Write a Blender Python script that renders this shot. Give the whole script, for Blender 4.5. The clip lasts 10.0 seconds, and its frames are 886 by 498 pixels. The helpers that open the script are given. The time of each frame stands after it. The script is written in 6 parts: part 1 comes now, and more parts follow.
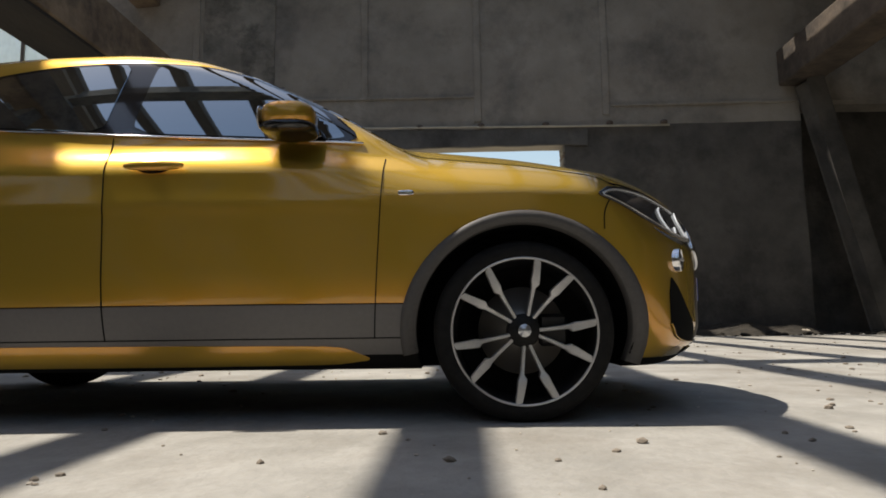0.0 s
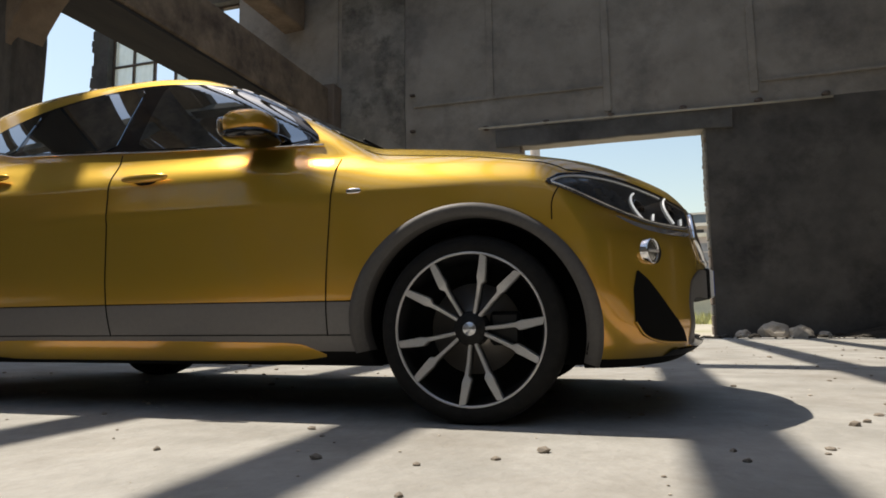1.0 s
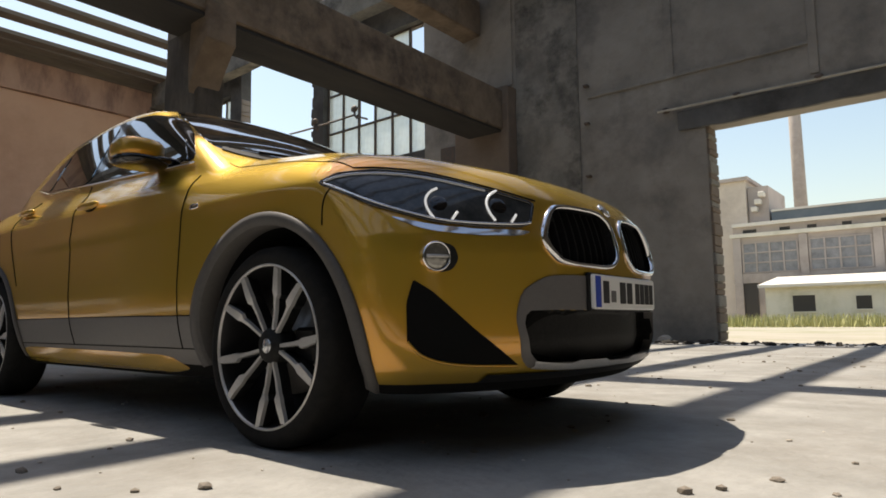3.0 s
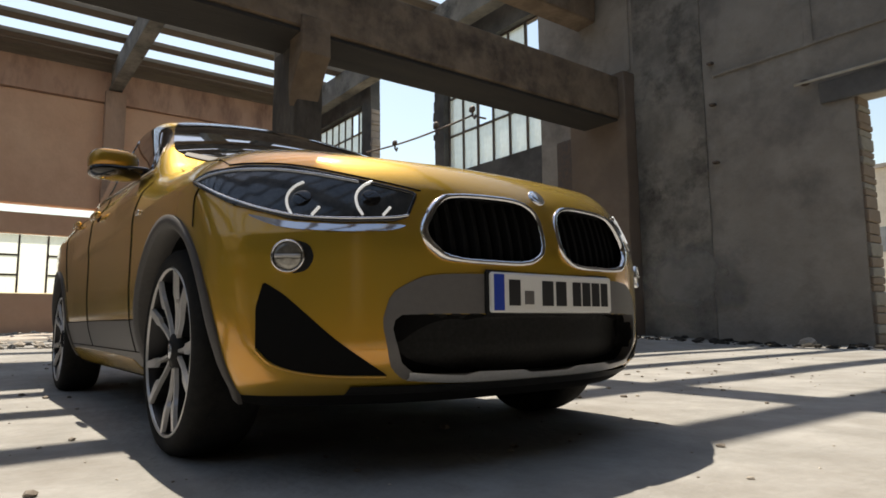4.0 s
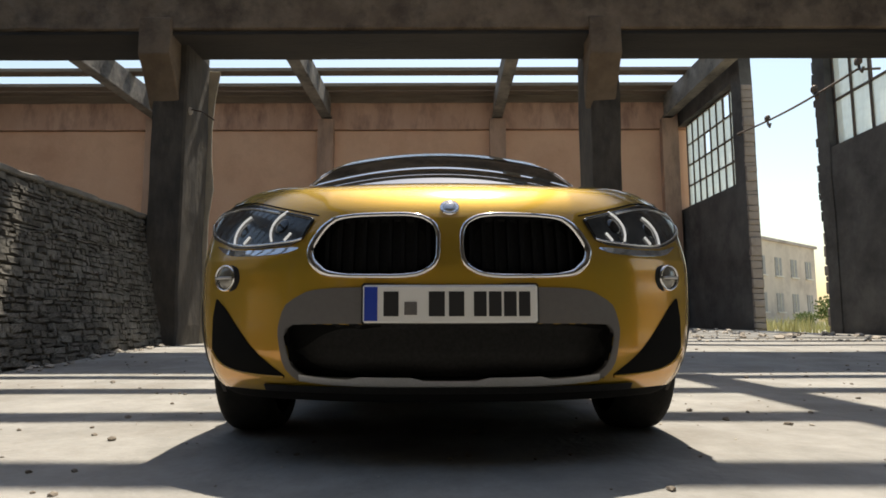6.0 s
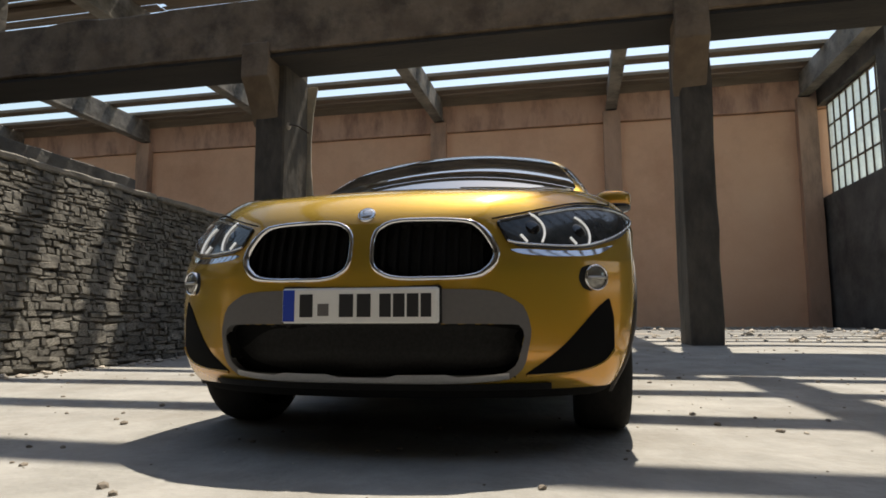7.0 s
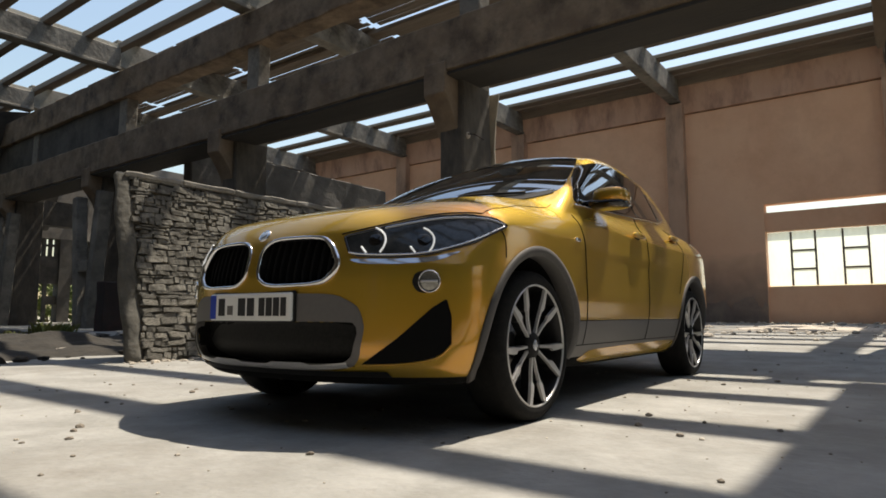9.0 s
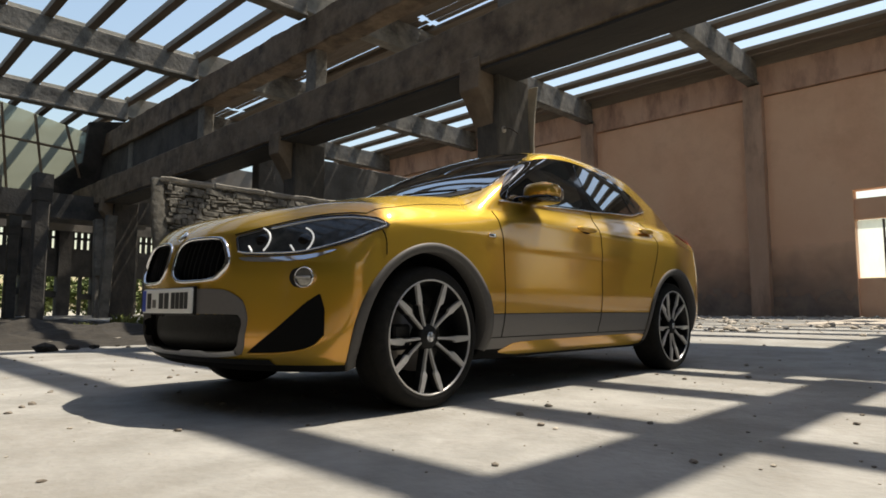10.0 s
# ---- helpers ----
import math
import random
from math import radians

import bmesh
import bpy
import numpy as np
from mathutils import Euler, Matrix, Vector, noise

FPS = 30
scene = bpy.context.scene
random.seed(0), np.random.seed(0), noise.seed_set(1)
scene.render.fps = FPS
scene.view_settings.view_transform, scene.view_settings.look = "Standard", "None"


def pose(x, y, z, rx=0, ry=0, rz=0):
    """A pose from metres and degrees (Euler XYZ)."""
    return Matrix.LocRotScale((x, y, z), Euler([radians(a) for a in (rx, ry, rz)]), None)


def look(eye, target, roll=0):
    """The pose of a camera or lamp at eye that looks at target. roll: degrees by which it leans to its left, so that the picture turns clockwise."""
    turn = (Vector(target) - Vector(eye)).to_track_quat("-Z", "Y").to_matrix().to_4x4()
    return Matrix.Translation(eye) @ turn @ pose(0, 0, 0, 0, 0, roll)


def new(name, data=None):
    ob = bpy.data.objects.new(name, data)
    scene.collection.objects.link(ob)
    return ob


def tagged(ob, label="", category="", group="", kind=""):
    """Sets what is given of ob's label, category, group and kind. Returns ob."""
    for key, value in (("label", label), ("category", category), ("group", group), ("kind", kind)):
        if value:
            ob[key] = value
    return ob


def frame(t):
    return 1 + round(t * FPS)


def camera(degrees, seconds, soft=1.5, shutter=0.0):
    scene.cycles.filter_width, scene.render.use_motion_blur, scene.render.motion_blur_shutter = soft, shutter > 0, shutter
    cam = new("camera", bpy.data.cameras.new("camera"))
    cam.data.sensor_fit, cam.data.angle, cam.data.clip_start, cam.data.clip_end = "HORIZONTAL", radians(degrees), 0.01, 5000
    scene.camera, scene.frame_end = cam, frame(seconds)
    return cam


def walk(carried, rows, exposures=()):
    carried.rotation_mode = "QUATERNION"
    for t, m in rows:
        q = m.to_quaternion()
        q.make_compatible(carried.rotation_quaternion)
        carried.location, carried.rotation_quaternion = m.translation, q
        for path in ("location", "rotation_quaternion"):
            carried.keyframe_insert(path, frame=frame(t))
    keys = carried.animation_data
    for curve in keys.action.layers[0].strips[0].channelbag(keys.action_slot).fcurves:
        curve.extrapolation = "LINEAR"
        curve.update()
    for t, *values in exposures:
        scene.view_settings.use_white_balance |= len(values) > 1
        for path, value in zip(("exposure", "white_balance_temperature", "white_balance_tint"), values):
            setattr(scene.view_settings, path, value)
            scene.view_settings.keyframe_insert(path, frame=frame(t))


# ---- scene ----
cam = camera(70.2, 10.0, soft=1.7)
METRES, EYE, TILT, LEAN, TURN = 7.91, 0.381, 0.0, 0.0, 1.8
ROWS = [
    (0.0, 0.0, 0.0, 0.0, 0.08, 6.27, 0.74),
    (0.5, 0.0492, 0.0073, 0.0002, 6.68, 6.32, 0.74),
    (1.0, 0.101, 0.0201, -0.0018, 15.46, 6.35, 0.62),
    (1.5, 0.1438, 0.0366, -0.0002, 21.9, 6.51, 0.54),
    (2.0, 0.1884, 0.0588, 0.0006, 28.14, 6.6, 0.48),
    (2.5, 0.2257, 0.0895, 0.0026, 33.0, 6.54, 0.47),
    (4.0, 0.3122, 0.2198, 0.0045, 51.73, 6.63, 0.53),
    (4.5, 0.3341, 0.2607, 0.0096, 61.89, 6.69, 0.4),
    (5.0, 0.3595, 0.306, 0.0126, 73.65, 6.7, 0.32),
    (5.5, 0.3757, 0.349, 0.0118, 80.03, 6.68, 0.21),
    (6.0, 0.3885, 0.394, 0.008, 88.33, 6.63, 0.11),
    (7.5, 0.3971, 0.5297, 0.0085, 105.77, 6.52, 0.11),
    (8.0, 0.3926, 0.578, 0.0068, 112.67, 6.46, -0.01),
    (8.5, 0.3876, 0.6255, 0.011, 119.71, 6.42, 0.02),
    (9.0, 0.3646, 0.6794, 0.0104, 124.91, 6.03, 0.01),
    (9.5, 0.3405, 0.7292, 0.0116, 126.47, 5.72, 0.1),
    (10.0, 0.3114, 0.7791, 0.0104, 132.94, 5.42, -0.05),
]
walk(cam, [(t, pose(0, 0, EYE, TILT, LEAN, TURN) @ pose(METRES * x, METRES * y, METRES * z, 90 + pitch, roll, yaw)) for t, x, y, z, yaw, pitch, roll in ROWS],
     exposures=[(0.0, 0.13, 7000, 12), (1.2, 0.23, 7100, 12), (2.5, 0.27, 7200, 13), (5.0, 0.31, 7200, 12), (10.0, 0.24, 7150, 11)])

# ---- world and light ----
SLOPE = 0.48
SUN_TO = Vector((-SLOPE, 0.07, 1.0)).normalized()
world = bpy.data.worlds.new("sky_world")
scene.world = world
world.use_nodes = True
wn = world.node_tree.nodes
sky = wn.new("ShaderNodeTexSky")
sky.sky_type, sky.sun_disc = "NISHITA", False
sky.sun_elevation = math.asin(SUN_TO.z)
sky.sun_rotation = math.atan2(SUN_TO.x, SUN_TO.y)
sky.air_density, sky.dust_density, sky.ozone_density = 1.6, 1.2, 1.6
world.node_tree.links.new(sky.outputs[0], wn["Background"].inputs[0])
wn["Background"].inputs[1].default_value = 0.15
sun = new("sun", bpy.data.lights.new("sun", "SUN"))
sun.data.energy, sun.data.angle, sun.data.color = 5.4, radians(0.53), (1.0, 0.955, 0.87)
sun.matrix_world = look((0, 0, 30), Vector((0, 0, 30)) - SUN_TO)
scene.view_settings.exposure = 0.0


# ---- materials ----
def mat(name, base, rough=0.7, metal=0.0, second=None, scale=3.0, mix=0.5, bump=0.0, bump_scale=40.0, coat=0.0, rand=0.0, stain=None, stain_scale=0.6, detail=8.0, spec=0.5, stretch=(1, 1, 1)):
    """A node material: base colour varied at two scales, with grain in the relief."""
    m = bpy.data.materials.new(name)
    m.use_nodes = True
    n, l = m.node_tree.nodes, m.node_tree.links
    b = n["Principled BSDF"]
    b.inputs["Roughness"].default_value, b.inputs["Metallic"].default_value = rough, metal
    b.inputs["Specular IOR Level"].default_value = spec
    b.inputs["Coat Weight"].default_value = coat
    b.inputs["Coat Roughness"].default_value = 0.03
    co = n.new("ShaderNodeTexCoord")
    mp = n.new("ShaderNodeMapping")
    mp.inputs["Scale"].default_value = stretch
    l.new(co.outputs["Object"], mp.inputs[0])
    colour = None
    b.inputs["Base Color"].default_value = (*base, 1)
    if second:
        t = n.new("ShaderNodeTexNoise")
        t.inputs["Scale"].default_value, t.inputs["Detail"].default_value, t.inputs["Roughness"].default_value = scale, detail, 0.65
        l.new(mp.outputs[0], t.inputs["Vector"])
        r = n.new("ShaderNodeValToRGB")
        r.color_ramp.elements[0].position, r.color_ramp.elements[1].position = 0.5 - 0.25 * (1.2 - mix), 0.5 + 0.25 * (1.2 - mix)
        r.color_ramp.elements[0].color, r.color_ramp.elements[1].color = (*base, 1), (*second, 1)
        l.new(t.outputs["Fac"], r.inputs[0])
        colour = r.outputs[0]
    if stain:
        t2 = n.new("ShaderNodeTexNoise")
        t2.inputs["Scale"].default_value, t2.inputs["Detail"].default_value = stain_scale, 6.0
        t2.inputs["Roughness"].default_value = 0.7
        l.new(mp.outputs[0], t2.inputs["Vector"])
        r2 = n.new("ShaderNodeValToRGB")
        r2.color_ramp.elements[0].position, r2.color_ramp.elements[1].position = 0.48, 0.68
        l.new(t2.outputs["Fac"], r2.inputs[0])
        mx = n.new("ShaderNodeMix")
        mx.data_type = "RGBA"
        l.new(r2.outputs[0], mx.inputs["Factor"])
        if colour:
            l.new(colour, mx.inputs[6])
        else:
            mx.inputs[6].default_value = (*base, 1)
        mx.inputs[7].default_value = (*stain, 1)
        colour = mx.outputs[2]
    if rand:
        oi = n.new("ShaderNodeObjectInfo")
        mr = n.new("ShaderNodeMapRange")
        mr.inputs[3].default_value, mr.inputs[4].default_value = 1 - rand, 1 + rand
        l.new(oi.outputs["Random"], mr.inputs[0])
        hs = n.new("ShaderNodeHueSaturation")
        l.new(mr.outputs[0], hs.inputs["Value"])
        if colour:
            l.new(colour, hs.inputs["Color"])
        else:
            hs.inputs["Color"].default_value = (*base, 1)
        colour = hs.outputs[0]
    if colour:
        l.new(colour, b.inputs["Base Color"])
    if bump:
        t3 = n.new("ShaderNodeTexNoise")
        t3.inputs["Scale"].default_value, t3.inputs["Detail"].default_value = bump_scale, 6.0
        l.new(mp.outputs[0], t3.inputs["Vector"])
        bp = n.new("ShaderNodeBump")
        bp.inputs["Strength"].default_value, bp.inputs["Distance"].default_value = bump, 0.02
        l.new(t3.outputs["Fac"], bp.inputs["Height"])
        l.new(bp.outputs[0], b.inputs["Normal"])
    return m


M_FLOOR = mat("dusty_concrete", (0.265, 0.260, 0.240), 0.92, second=(0.365, 0.358, 0.335), scale=2.2, mix=0.7, stain=(0.225, 0.211, 0.186), stain_scale=0.7, bump=0.4, bump_scale=26)
M_GROUND = mat("dry_ground", (0.34, 0.31, 0.24), 0.95, second=(0.42, 0.38, 0.30), scale=0.5, stain=(0.24, 0.25, 0.12), stain_scale=0.15, bump=0.4, bump_scale=12)
M_DARKWALL = mat("sooty_concrete", (0.225, 0.203, 0.175), 0.9, second=(0.36, 0.325, 0.28), scale=0.9, mix=0.35, stain=(0.135, 0.124, 0.11), stain_scale=0.4, bump=0.6, bump_scale=12)
M_CONC = mat("weathered_concrete", (0.175, 0.128, 0.088), 0.9, second=(0.275, 0.210, 0.146), scale=1.8, mix=0.7, stain=(0.075, 0.057, 0.042), stain_scale=1.1, bump=0.8, bump_scale=9)
M_GREYCONC = mat("grey_concrete", (0.180, 0.166, 0.142), 0.9, second=(0.295, 0.270, 0.230), scale=1.6, mix=0.7, stain=(0.07, 0.064, 0.055), stain_scale=1.0, bump=0.8, bump_scale=9)
M_PINK = mat("salmon_plaster", (0.72, 0.42, 0.265), 0.9, second=(0.78, 0.50, 0.33), scale=0.5, mix=0.3, stain=(0.62, 0.355, 0.225), stain_scale=0.22, bump=0.3, bump_scale=10)
M_PINKDARK = mat("stained_plaster_band", (0.50, 0.295, 0.20), 0.9, second=(0.60, 0.38, 0.265), scale=1.2, stain=(0.27, 0.155, 0.115), stain_scale=1.0, bump=0.4, bump_scale=10, stretch=(1, 1, 0.35))
# pilaster plaster, browner and darker than the wall's
M_PILASTER = mat("darker_plaster", (0.40, 0.25, 0.17), 0.9, second=(0.52, 0.34, 0.24), scale=1.0, stain=(0.20, 0.135, 0.10), stain_scale=0.8, bump=0.3, bump_scale=10, stretch=(1, 1, 0.3))
M_STONE = mat("rubble_stone", (0.105, 0.098, 0.082), 0.92, second=(0.33, 0.312, 0.268), scale=7, mix=0.7, bump=0.9, bump_scale=22, rand=0.4)
M_MORTAR = mat("old_mortar", (0.06, 0.055, 0.046), 0.95, second=(0.15, 0.14, 0.118), scale=9, bump=0.8, bump_scale=30)
M_WOOD = mat("roof_timber", (0.15, 0.118, 0.088), 0.85, second=(0.235, 0.19, 0.145), scale=5, bump=0.4, bump_scale=30, stretch=(1, 0.12, 1))
M_STEEL = mat("window_steel", (0.10, 0.09, 0.08), 0.6, metal=0.3, second=(0.16, 0.11, 0.08), scale=12)
M_RUST = mat("rusty_pipe", (0.30, 0.20, 0.13), 0.7, metal=0.2, second=(0.42, 0.34, 0.26), scale=18)


# ---- mesh helpers ----
def finish(name, bm, material, parent=None, label="", smooth=False):
    me = bpy.data.meshes.new(name)
    bm.normal_update()
    bm.to_mesh(me)
    bm.free()
    for mt in (material if isinstance(material, (list, tuple)) else (material,)):
        me.materials.append(mt)
    if smooth:
        me.polygons.foreach_set("use_smooth", [True] * len(me.polygons))
    ob = new(name, me)
    if parent:
        ob.parent = parent
    if label:
        ob["label"] = label
    return ob


def part(name, bm, material, parent, label="", smooth=False):
    """One mesh under a thing or part."""
    return finish(name, bm, material, parent, label, smooth)


def add_box(bm, x0, x1, y0, y1, z0, z1, bevel=0.0, m=None):
    r = bmesh.ops.create_cube(bm, size=1.0)
    vs = r["verts"]
    for v in vs:
        v.co = Vector((x0 + (v.co.x + 0.5) * (x1 - x0), y0 + (v.co.y + 0.5) * (y1 - y0), z0 + (v.co.z + 0.5) * (z1 - z0)))
        if m:
            v.co = m @ v.co
    if bevel:
        es = list({e for v in vs for e in v.link_edges})
        bmesh.ops.bevel(bm, geom=es, offset=bevel, segments=1, affect="EDGES")
    return bm


def box(x0, x1, y0, y1, z0, z1, bevel=0.0, m=None):
    return add_box(bmesh.new(), x0, x1, y0, y1, z0, z1, bevel, m)


def rough(bm, cell=0.5, amount=0.02, scale=1.5, seed=0.0):
    """Cut long faces up and push the vertices about, for broken, uneven masonry."""
    for ax in range(3):
        lo = min(v.co[ax] for v in bm.verts)
        hi = max(v.co[ax] for v in bm.verts)
        k = int((hi - lo) / cell)
        for i in range(1, min(k, 80)):
            p = Vector((0, 0, 0))
            p[ax] = lo + (hi - lo) * i / k
            nn = Vector((0, 0, 0))
            nn[ax] = 1
            bmesh.ops.bisect_plane(bm, geom=bm.verts[:] + bm.edges[:] + bm.faces[:], plane_co=p, plane_no=nn)
    for v in bm.verts:
        q = v.co * scale + Vector((seed, seed * 1.7, seed * 0.3))
        v.co += amount * Vector((noise.noise(q), noise.noise(q + Vector((31, 0, 0))), noise.noise(q + Vector((0, 57, 0)))))
    return bm


def thing(name, label, category, group="", kind="", at=None):
    e = new(name)
    if at is not None:
        e.matrix_world = at
    return tagged(e, label, category, group, kind)


# ---- ground and floor ----
def grid_sheet(x0, x1, y0, y1, step, zf):
    bm = bmesh.new()
    nx, ny = int((x1 - x0) / step), int((y1 - y0) / step)
    rows = [[bm.verts.new((x0 + (x1 - x0) * i / nx, y0 + (y1 - y0) * j / ny, 0)) for i in range(nx + 1)] for j in range(ny + 1)]
    for row in rows:
        for v in row:
            v.co.z = zf(v.co.x, v.co.y)
    for j in range(ny):
        for i in range(nx):
            bm.faces.new((rows[j][i], rows[j][i + 1], rows[j + 1][i + 1], rows[j + 1][i]))
    return bm


def floor_z(x, y):
    base = 0.006 * noise.noise(Vector((x * 0.7, y * 0.7, 0)))
    step = max(0.0, min(1.0, (-2.4 - x) / 3.4))
    rise = 0.12 * step * step * (3 - 2 * step) + 0.08 * max(0.0, min(1.0, (-5.8 - x) / 14.0))
    return base * (1 + 6 * rise) + rise


tagged(finish("floor", grid_sheet(-22.0, 14.0, -28.0, 12.6, 0.4, floor_z), M_FLOOR, smooth=True), "pale dusty cracked concrete hall floor, sunlit between roof shadows", "floor", kind="structure")
tagged(finish("ground", box(-900, 900, -900, 900, -0.5, -0.04), M_GROUND), "dry sandy yard with sparse grass round the hall", "ground", kind="structure")

# ---- shell of the hall ----
bm = box(-8.2, -1.41, 12.7, 13.2, -0.1, 10.2)
add_box(bm, 2.12, 6.92, 12.7, 13.2, 4.28, 10.2)
add_box(bm, 7.14, 15.0, 12.7, 13.2, 4.6, 10.2)
add_box(bm, 6.92, 7.14, 12.7, 13.2, 4.6, 5.62)
add_box(bm, 6.92, 7.14, 12.7, 13.2, 6.16, 10.2)
add_box(bm, -1.41, 2.12, 12.7, 13.2, 3.9, 10.2)
tagged(finish("wall_north", rough(bm, 0.7, 0.02, 1.3), M_DARKWALL), "soot-dark stained concrete wall with a broken doorway", "wall", kind="structure")
# near-black concrete; at the south end it carries shade as colour
M_BLACKCONC = mat("near_black_concrete", (0.070, 0.066, 0.060), 0.9, second=(0.125, 0.115, 0.102), scale=1.1, mix=0.6, stain=(0.035, 0.033, 0.031), stain_scale=0.6, bump=0.6, bump_scale=12)
# north wall below the rail, much darker than the wall above it
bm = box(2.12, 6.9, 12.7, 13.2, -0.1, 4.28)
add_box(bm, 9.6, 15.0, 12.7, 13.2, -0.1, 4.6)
tagged(finish("wall_north_low", rough(bm, 0.6, 0.02, 1.3, 17), M_BLACKCONC), "blackened lower concrete wall beside the doorway", "wall", kind="structure")
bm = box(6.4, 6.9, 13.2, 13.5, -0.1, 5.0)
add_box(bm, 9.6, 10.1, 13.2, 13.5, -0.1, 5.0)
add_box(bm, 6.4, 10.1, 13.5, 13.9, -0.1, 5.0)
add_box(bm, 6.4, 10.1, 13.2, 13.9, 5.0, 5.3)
tagged(finish("wall_niche", rough(bm, 0.5, 0.02, 1.4, 27), M_BLACKCONC), "dark walled-up recess behind the brace", "wall", kind="structure")
bm = box(5.5, 15.0, -28.0, 12.7, 8.95, 9.1)
tagged(finish("ceiling", bm, M_DARKWALL), "plain closed roof slab over the side bay", "ceiling", kind="structure")

bm = box(-12.2, -8.2, 12.75, 13.1, -0.1, 4.72)
add_box(bm, -12.66, -12.2, 12.72, 13.1, -0.1, 9.6)
add_box(bm, -17.2, -16.55, 12.72, 13.1, -0.1, 9.6)
add_box(bm, -22.0, -17.2, 12.75, 13.1, -0.1, 4.9)
add_box(bm, -22.0, -17.2, 12.72, 13.1, 8.3, 9.6)
add_box(bm, -12.2, -8.2, 12.72, 13.1, 8.2, 9.6)
M_BAYWALL = mat("sooty_bay_wall", (0.084, 0.081, 0.076), 0.9, second=(0.145, 0.139, 0.130), scale=1.0, mix=0.6, stain=(0.055, 0.052, 0.049), stain_scale=0.6, bump=0.6, bump_scale=12)
tagged(finish("wall_north_bays", rough(bm, 0.8, 0.02, 1.3, 5), M_BAYWALL), "grey concrete bay walls below steel windows", "wall", kind="structure")

PIL = [12.3 - 6.93 * i for i in range(6)]
bm = box(-22.5, -22.0, -28.0, 1.35, -0.1, 8.2)
add_box(bm, -22.5, -22.0, 5.42, 13.2, -0.1, 8.2)
add_box(bm, -22.5, -22.0, 1.35, 5.42, 4.42, 8.2)
tagged(finish("wall_west", rough(bm, 0.9, 0.015, 1.0, 9), M_PINK), "salmon plaster wall, faded and stained", "wall", kind="structure")
bm = box(-22.55, -21.9, -28.0, 13.2, 8.24, 9.38)
tagged(finish("trim_west", rough(bm, 0.5, 0.03, 1.6, 2), M_PINKDARK), "crumbling stained plaster band along the wall top", "trim", kind="structure")
for i, y in enumerate(PIL):
    tagged(finish("pilaster", rough(box(-21.99, -21.65, y - 0.32, y + 0.32, 0.0, 8.6), 0.6, 0.012, 1.5, i), M_PILASTER), "salmon plastered wall pilaster", "pilaster", "pilasters of the west wall", kind="structure")
tagged(finish("wall_south", rough(box(-22.5, 15.0, -28.6, -28.0, 4.2, 8.6), 1.5, 0.03), M_DARKWALL), "dark far wall of the hall", "wall", kind="structure")
tagged(finish("wall_east", rough(box(15.0, 15.5, -28.6, 13.2, -0.1, 9.0), 1.5, 0.03), M_DARKWALL), "plain dark concrete wall", "wall", kind="structure")


# ---- concrete frame ----
BX, UX = -5.6, -6.3  # faces of the lower and the upper beam
COLS = [5.58, -0.82, -7.28, -13.72, -20.15]
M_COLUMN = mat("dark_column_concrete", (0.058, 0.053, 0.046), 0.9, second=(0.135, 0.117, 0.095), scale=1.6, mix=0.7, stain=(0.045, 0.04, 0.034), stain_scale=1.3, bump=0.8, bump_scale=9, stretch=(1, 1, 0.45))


def frame_column(x, y, top, w=0.52, shaft=M_BAYWALL, head=M_CONC):
    t = thing("concrete_column", "weathered concrete column with a bracketed head carrying the main beam", "column", "columns of the hall", at=pose(x, y, 0))
    bm = box(-w / 2, w / 2, -w / 2, w / 2, 0.0, top - 0.75, 0.03)
    part("shaft", rough(bm, 0.45, 0.02, 1.8, y), shaft, t)
    bm = bmesh.new()
    prof = [(-w * 0.8, 0.0), (w * 0.8, 0.0), (w * 0.8, -0.4), (w / 2 + 0.02, -0.75), (-w / 2 - 0.02, -0.75), (-w * 0.8, -0.4)]
    a = [bm.verts.new((-w / 2 - 0.03, p[0], top + p[1])) for p in prof]
    b = [bm.verts.new((w / 2 + 0.03, p[0], top + p[1])) for p in prof]
    bm.faces.new(a[::-1])
    bm.faces.new(b)
    for i in range(6):
        bm.faces.new((a[i], a[(i + 1) % 6], b[(i + 1) % 6], b[i]))
    bmesh.ops.recalc_face_normals(bm, faces=bm.faces)
    part("bracket", rough(bm, 0.5, 0.015, 2.0, y), head, t)
    return t


def corbel_column(y, w):
    """A deep column whose corbel carries the beam in front of its upper part."""
    t = thing("concrete_column", "deep weathered concrete column with a corbel carrying the beam", "column", "columns of the hall", at=pose(-6.40, y, 0))
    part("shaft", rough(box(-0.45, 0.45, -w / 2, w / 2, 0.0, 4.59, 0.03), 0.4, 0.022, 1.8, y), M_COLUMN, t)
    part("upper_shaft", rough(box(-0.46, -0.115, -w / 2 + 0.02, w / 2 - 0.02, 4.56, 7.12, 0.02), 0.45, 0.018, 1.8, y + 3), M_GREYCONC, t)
    bm = bmesh.new()
    prof = [(0.40, 3.55), (0.52, 3.80), (0.75, 4.12), (0.85, 4.22), (0.85, 4.77), (0.75, 4.79), (0.40, 4.79)]
    a, b = ([bm.verts.new((px, py, pz)) for px, pz in prof] for py in (-0.30, 0.15))
    k = len(prof)
    bm.faces.new(a)
    bm.faces.new(b[::-1])
    for i in range(k):
        bm.faces.new((a[i], b[i], b[(i + 1) % k], a[(i + 1) % k]))
    bmesh.ops.recalc_face_normals(bm, faces=bm.faces)
    bmesh.ops.bevel(bm, geom=bm.edges[:], offset=0.015, segments=1, affect="EDGES")
    part("corbel", rough(bm, 0.3, 0.02, 2.2, y), M_CONC, t, "chipped brown concrete corbel")
    return t


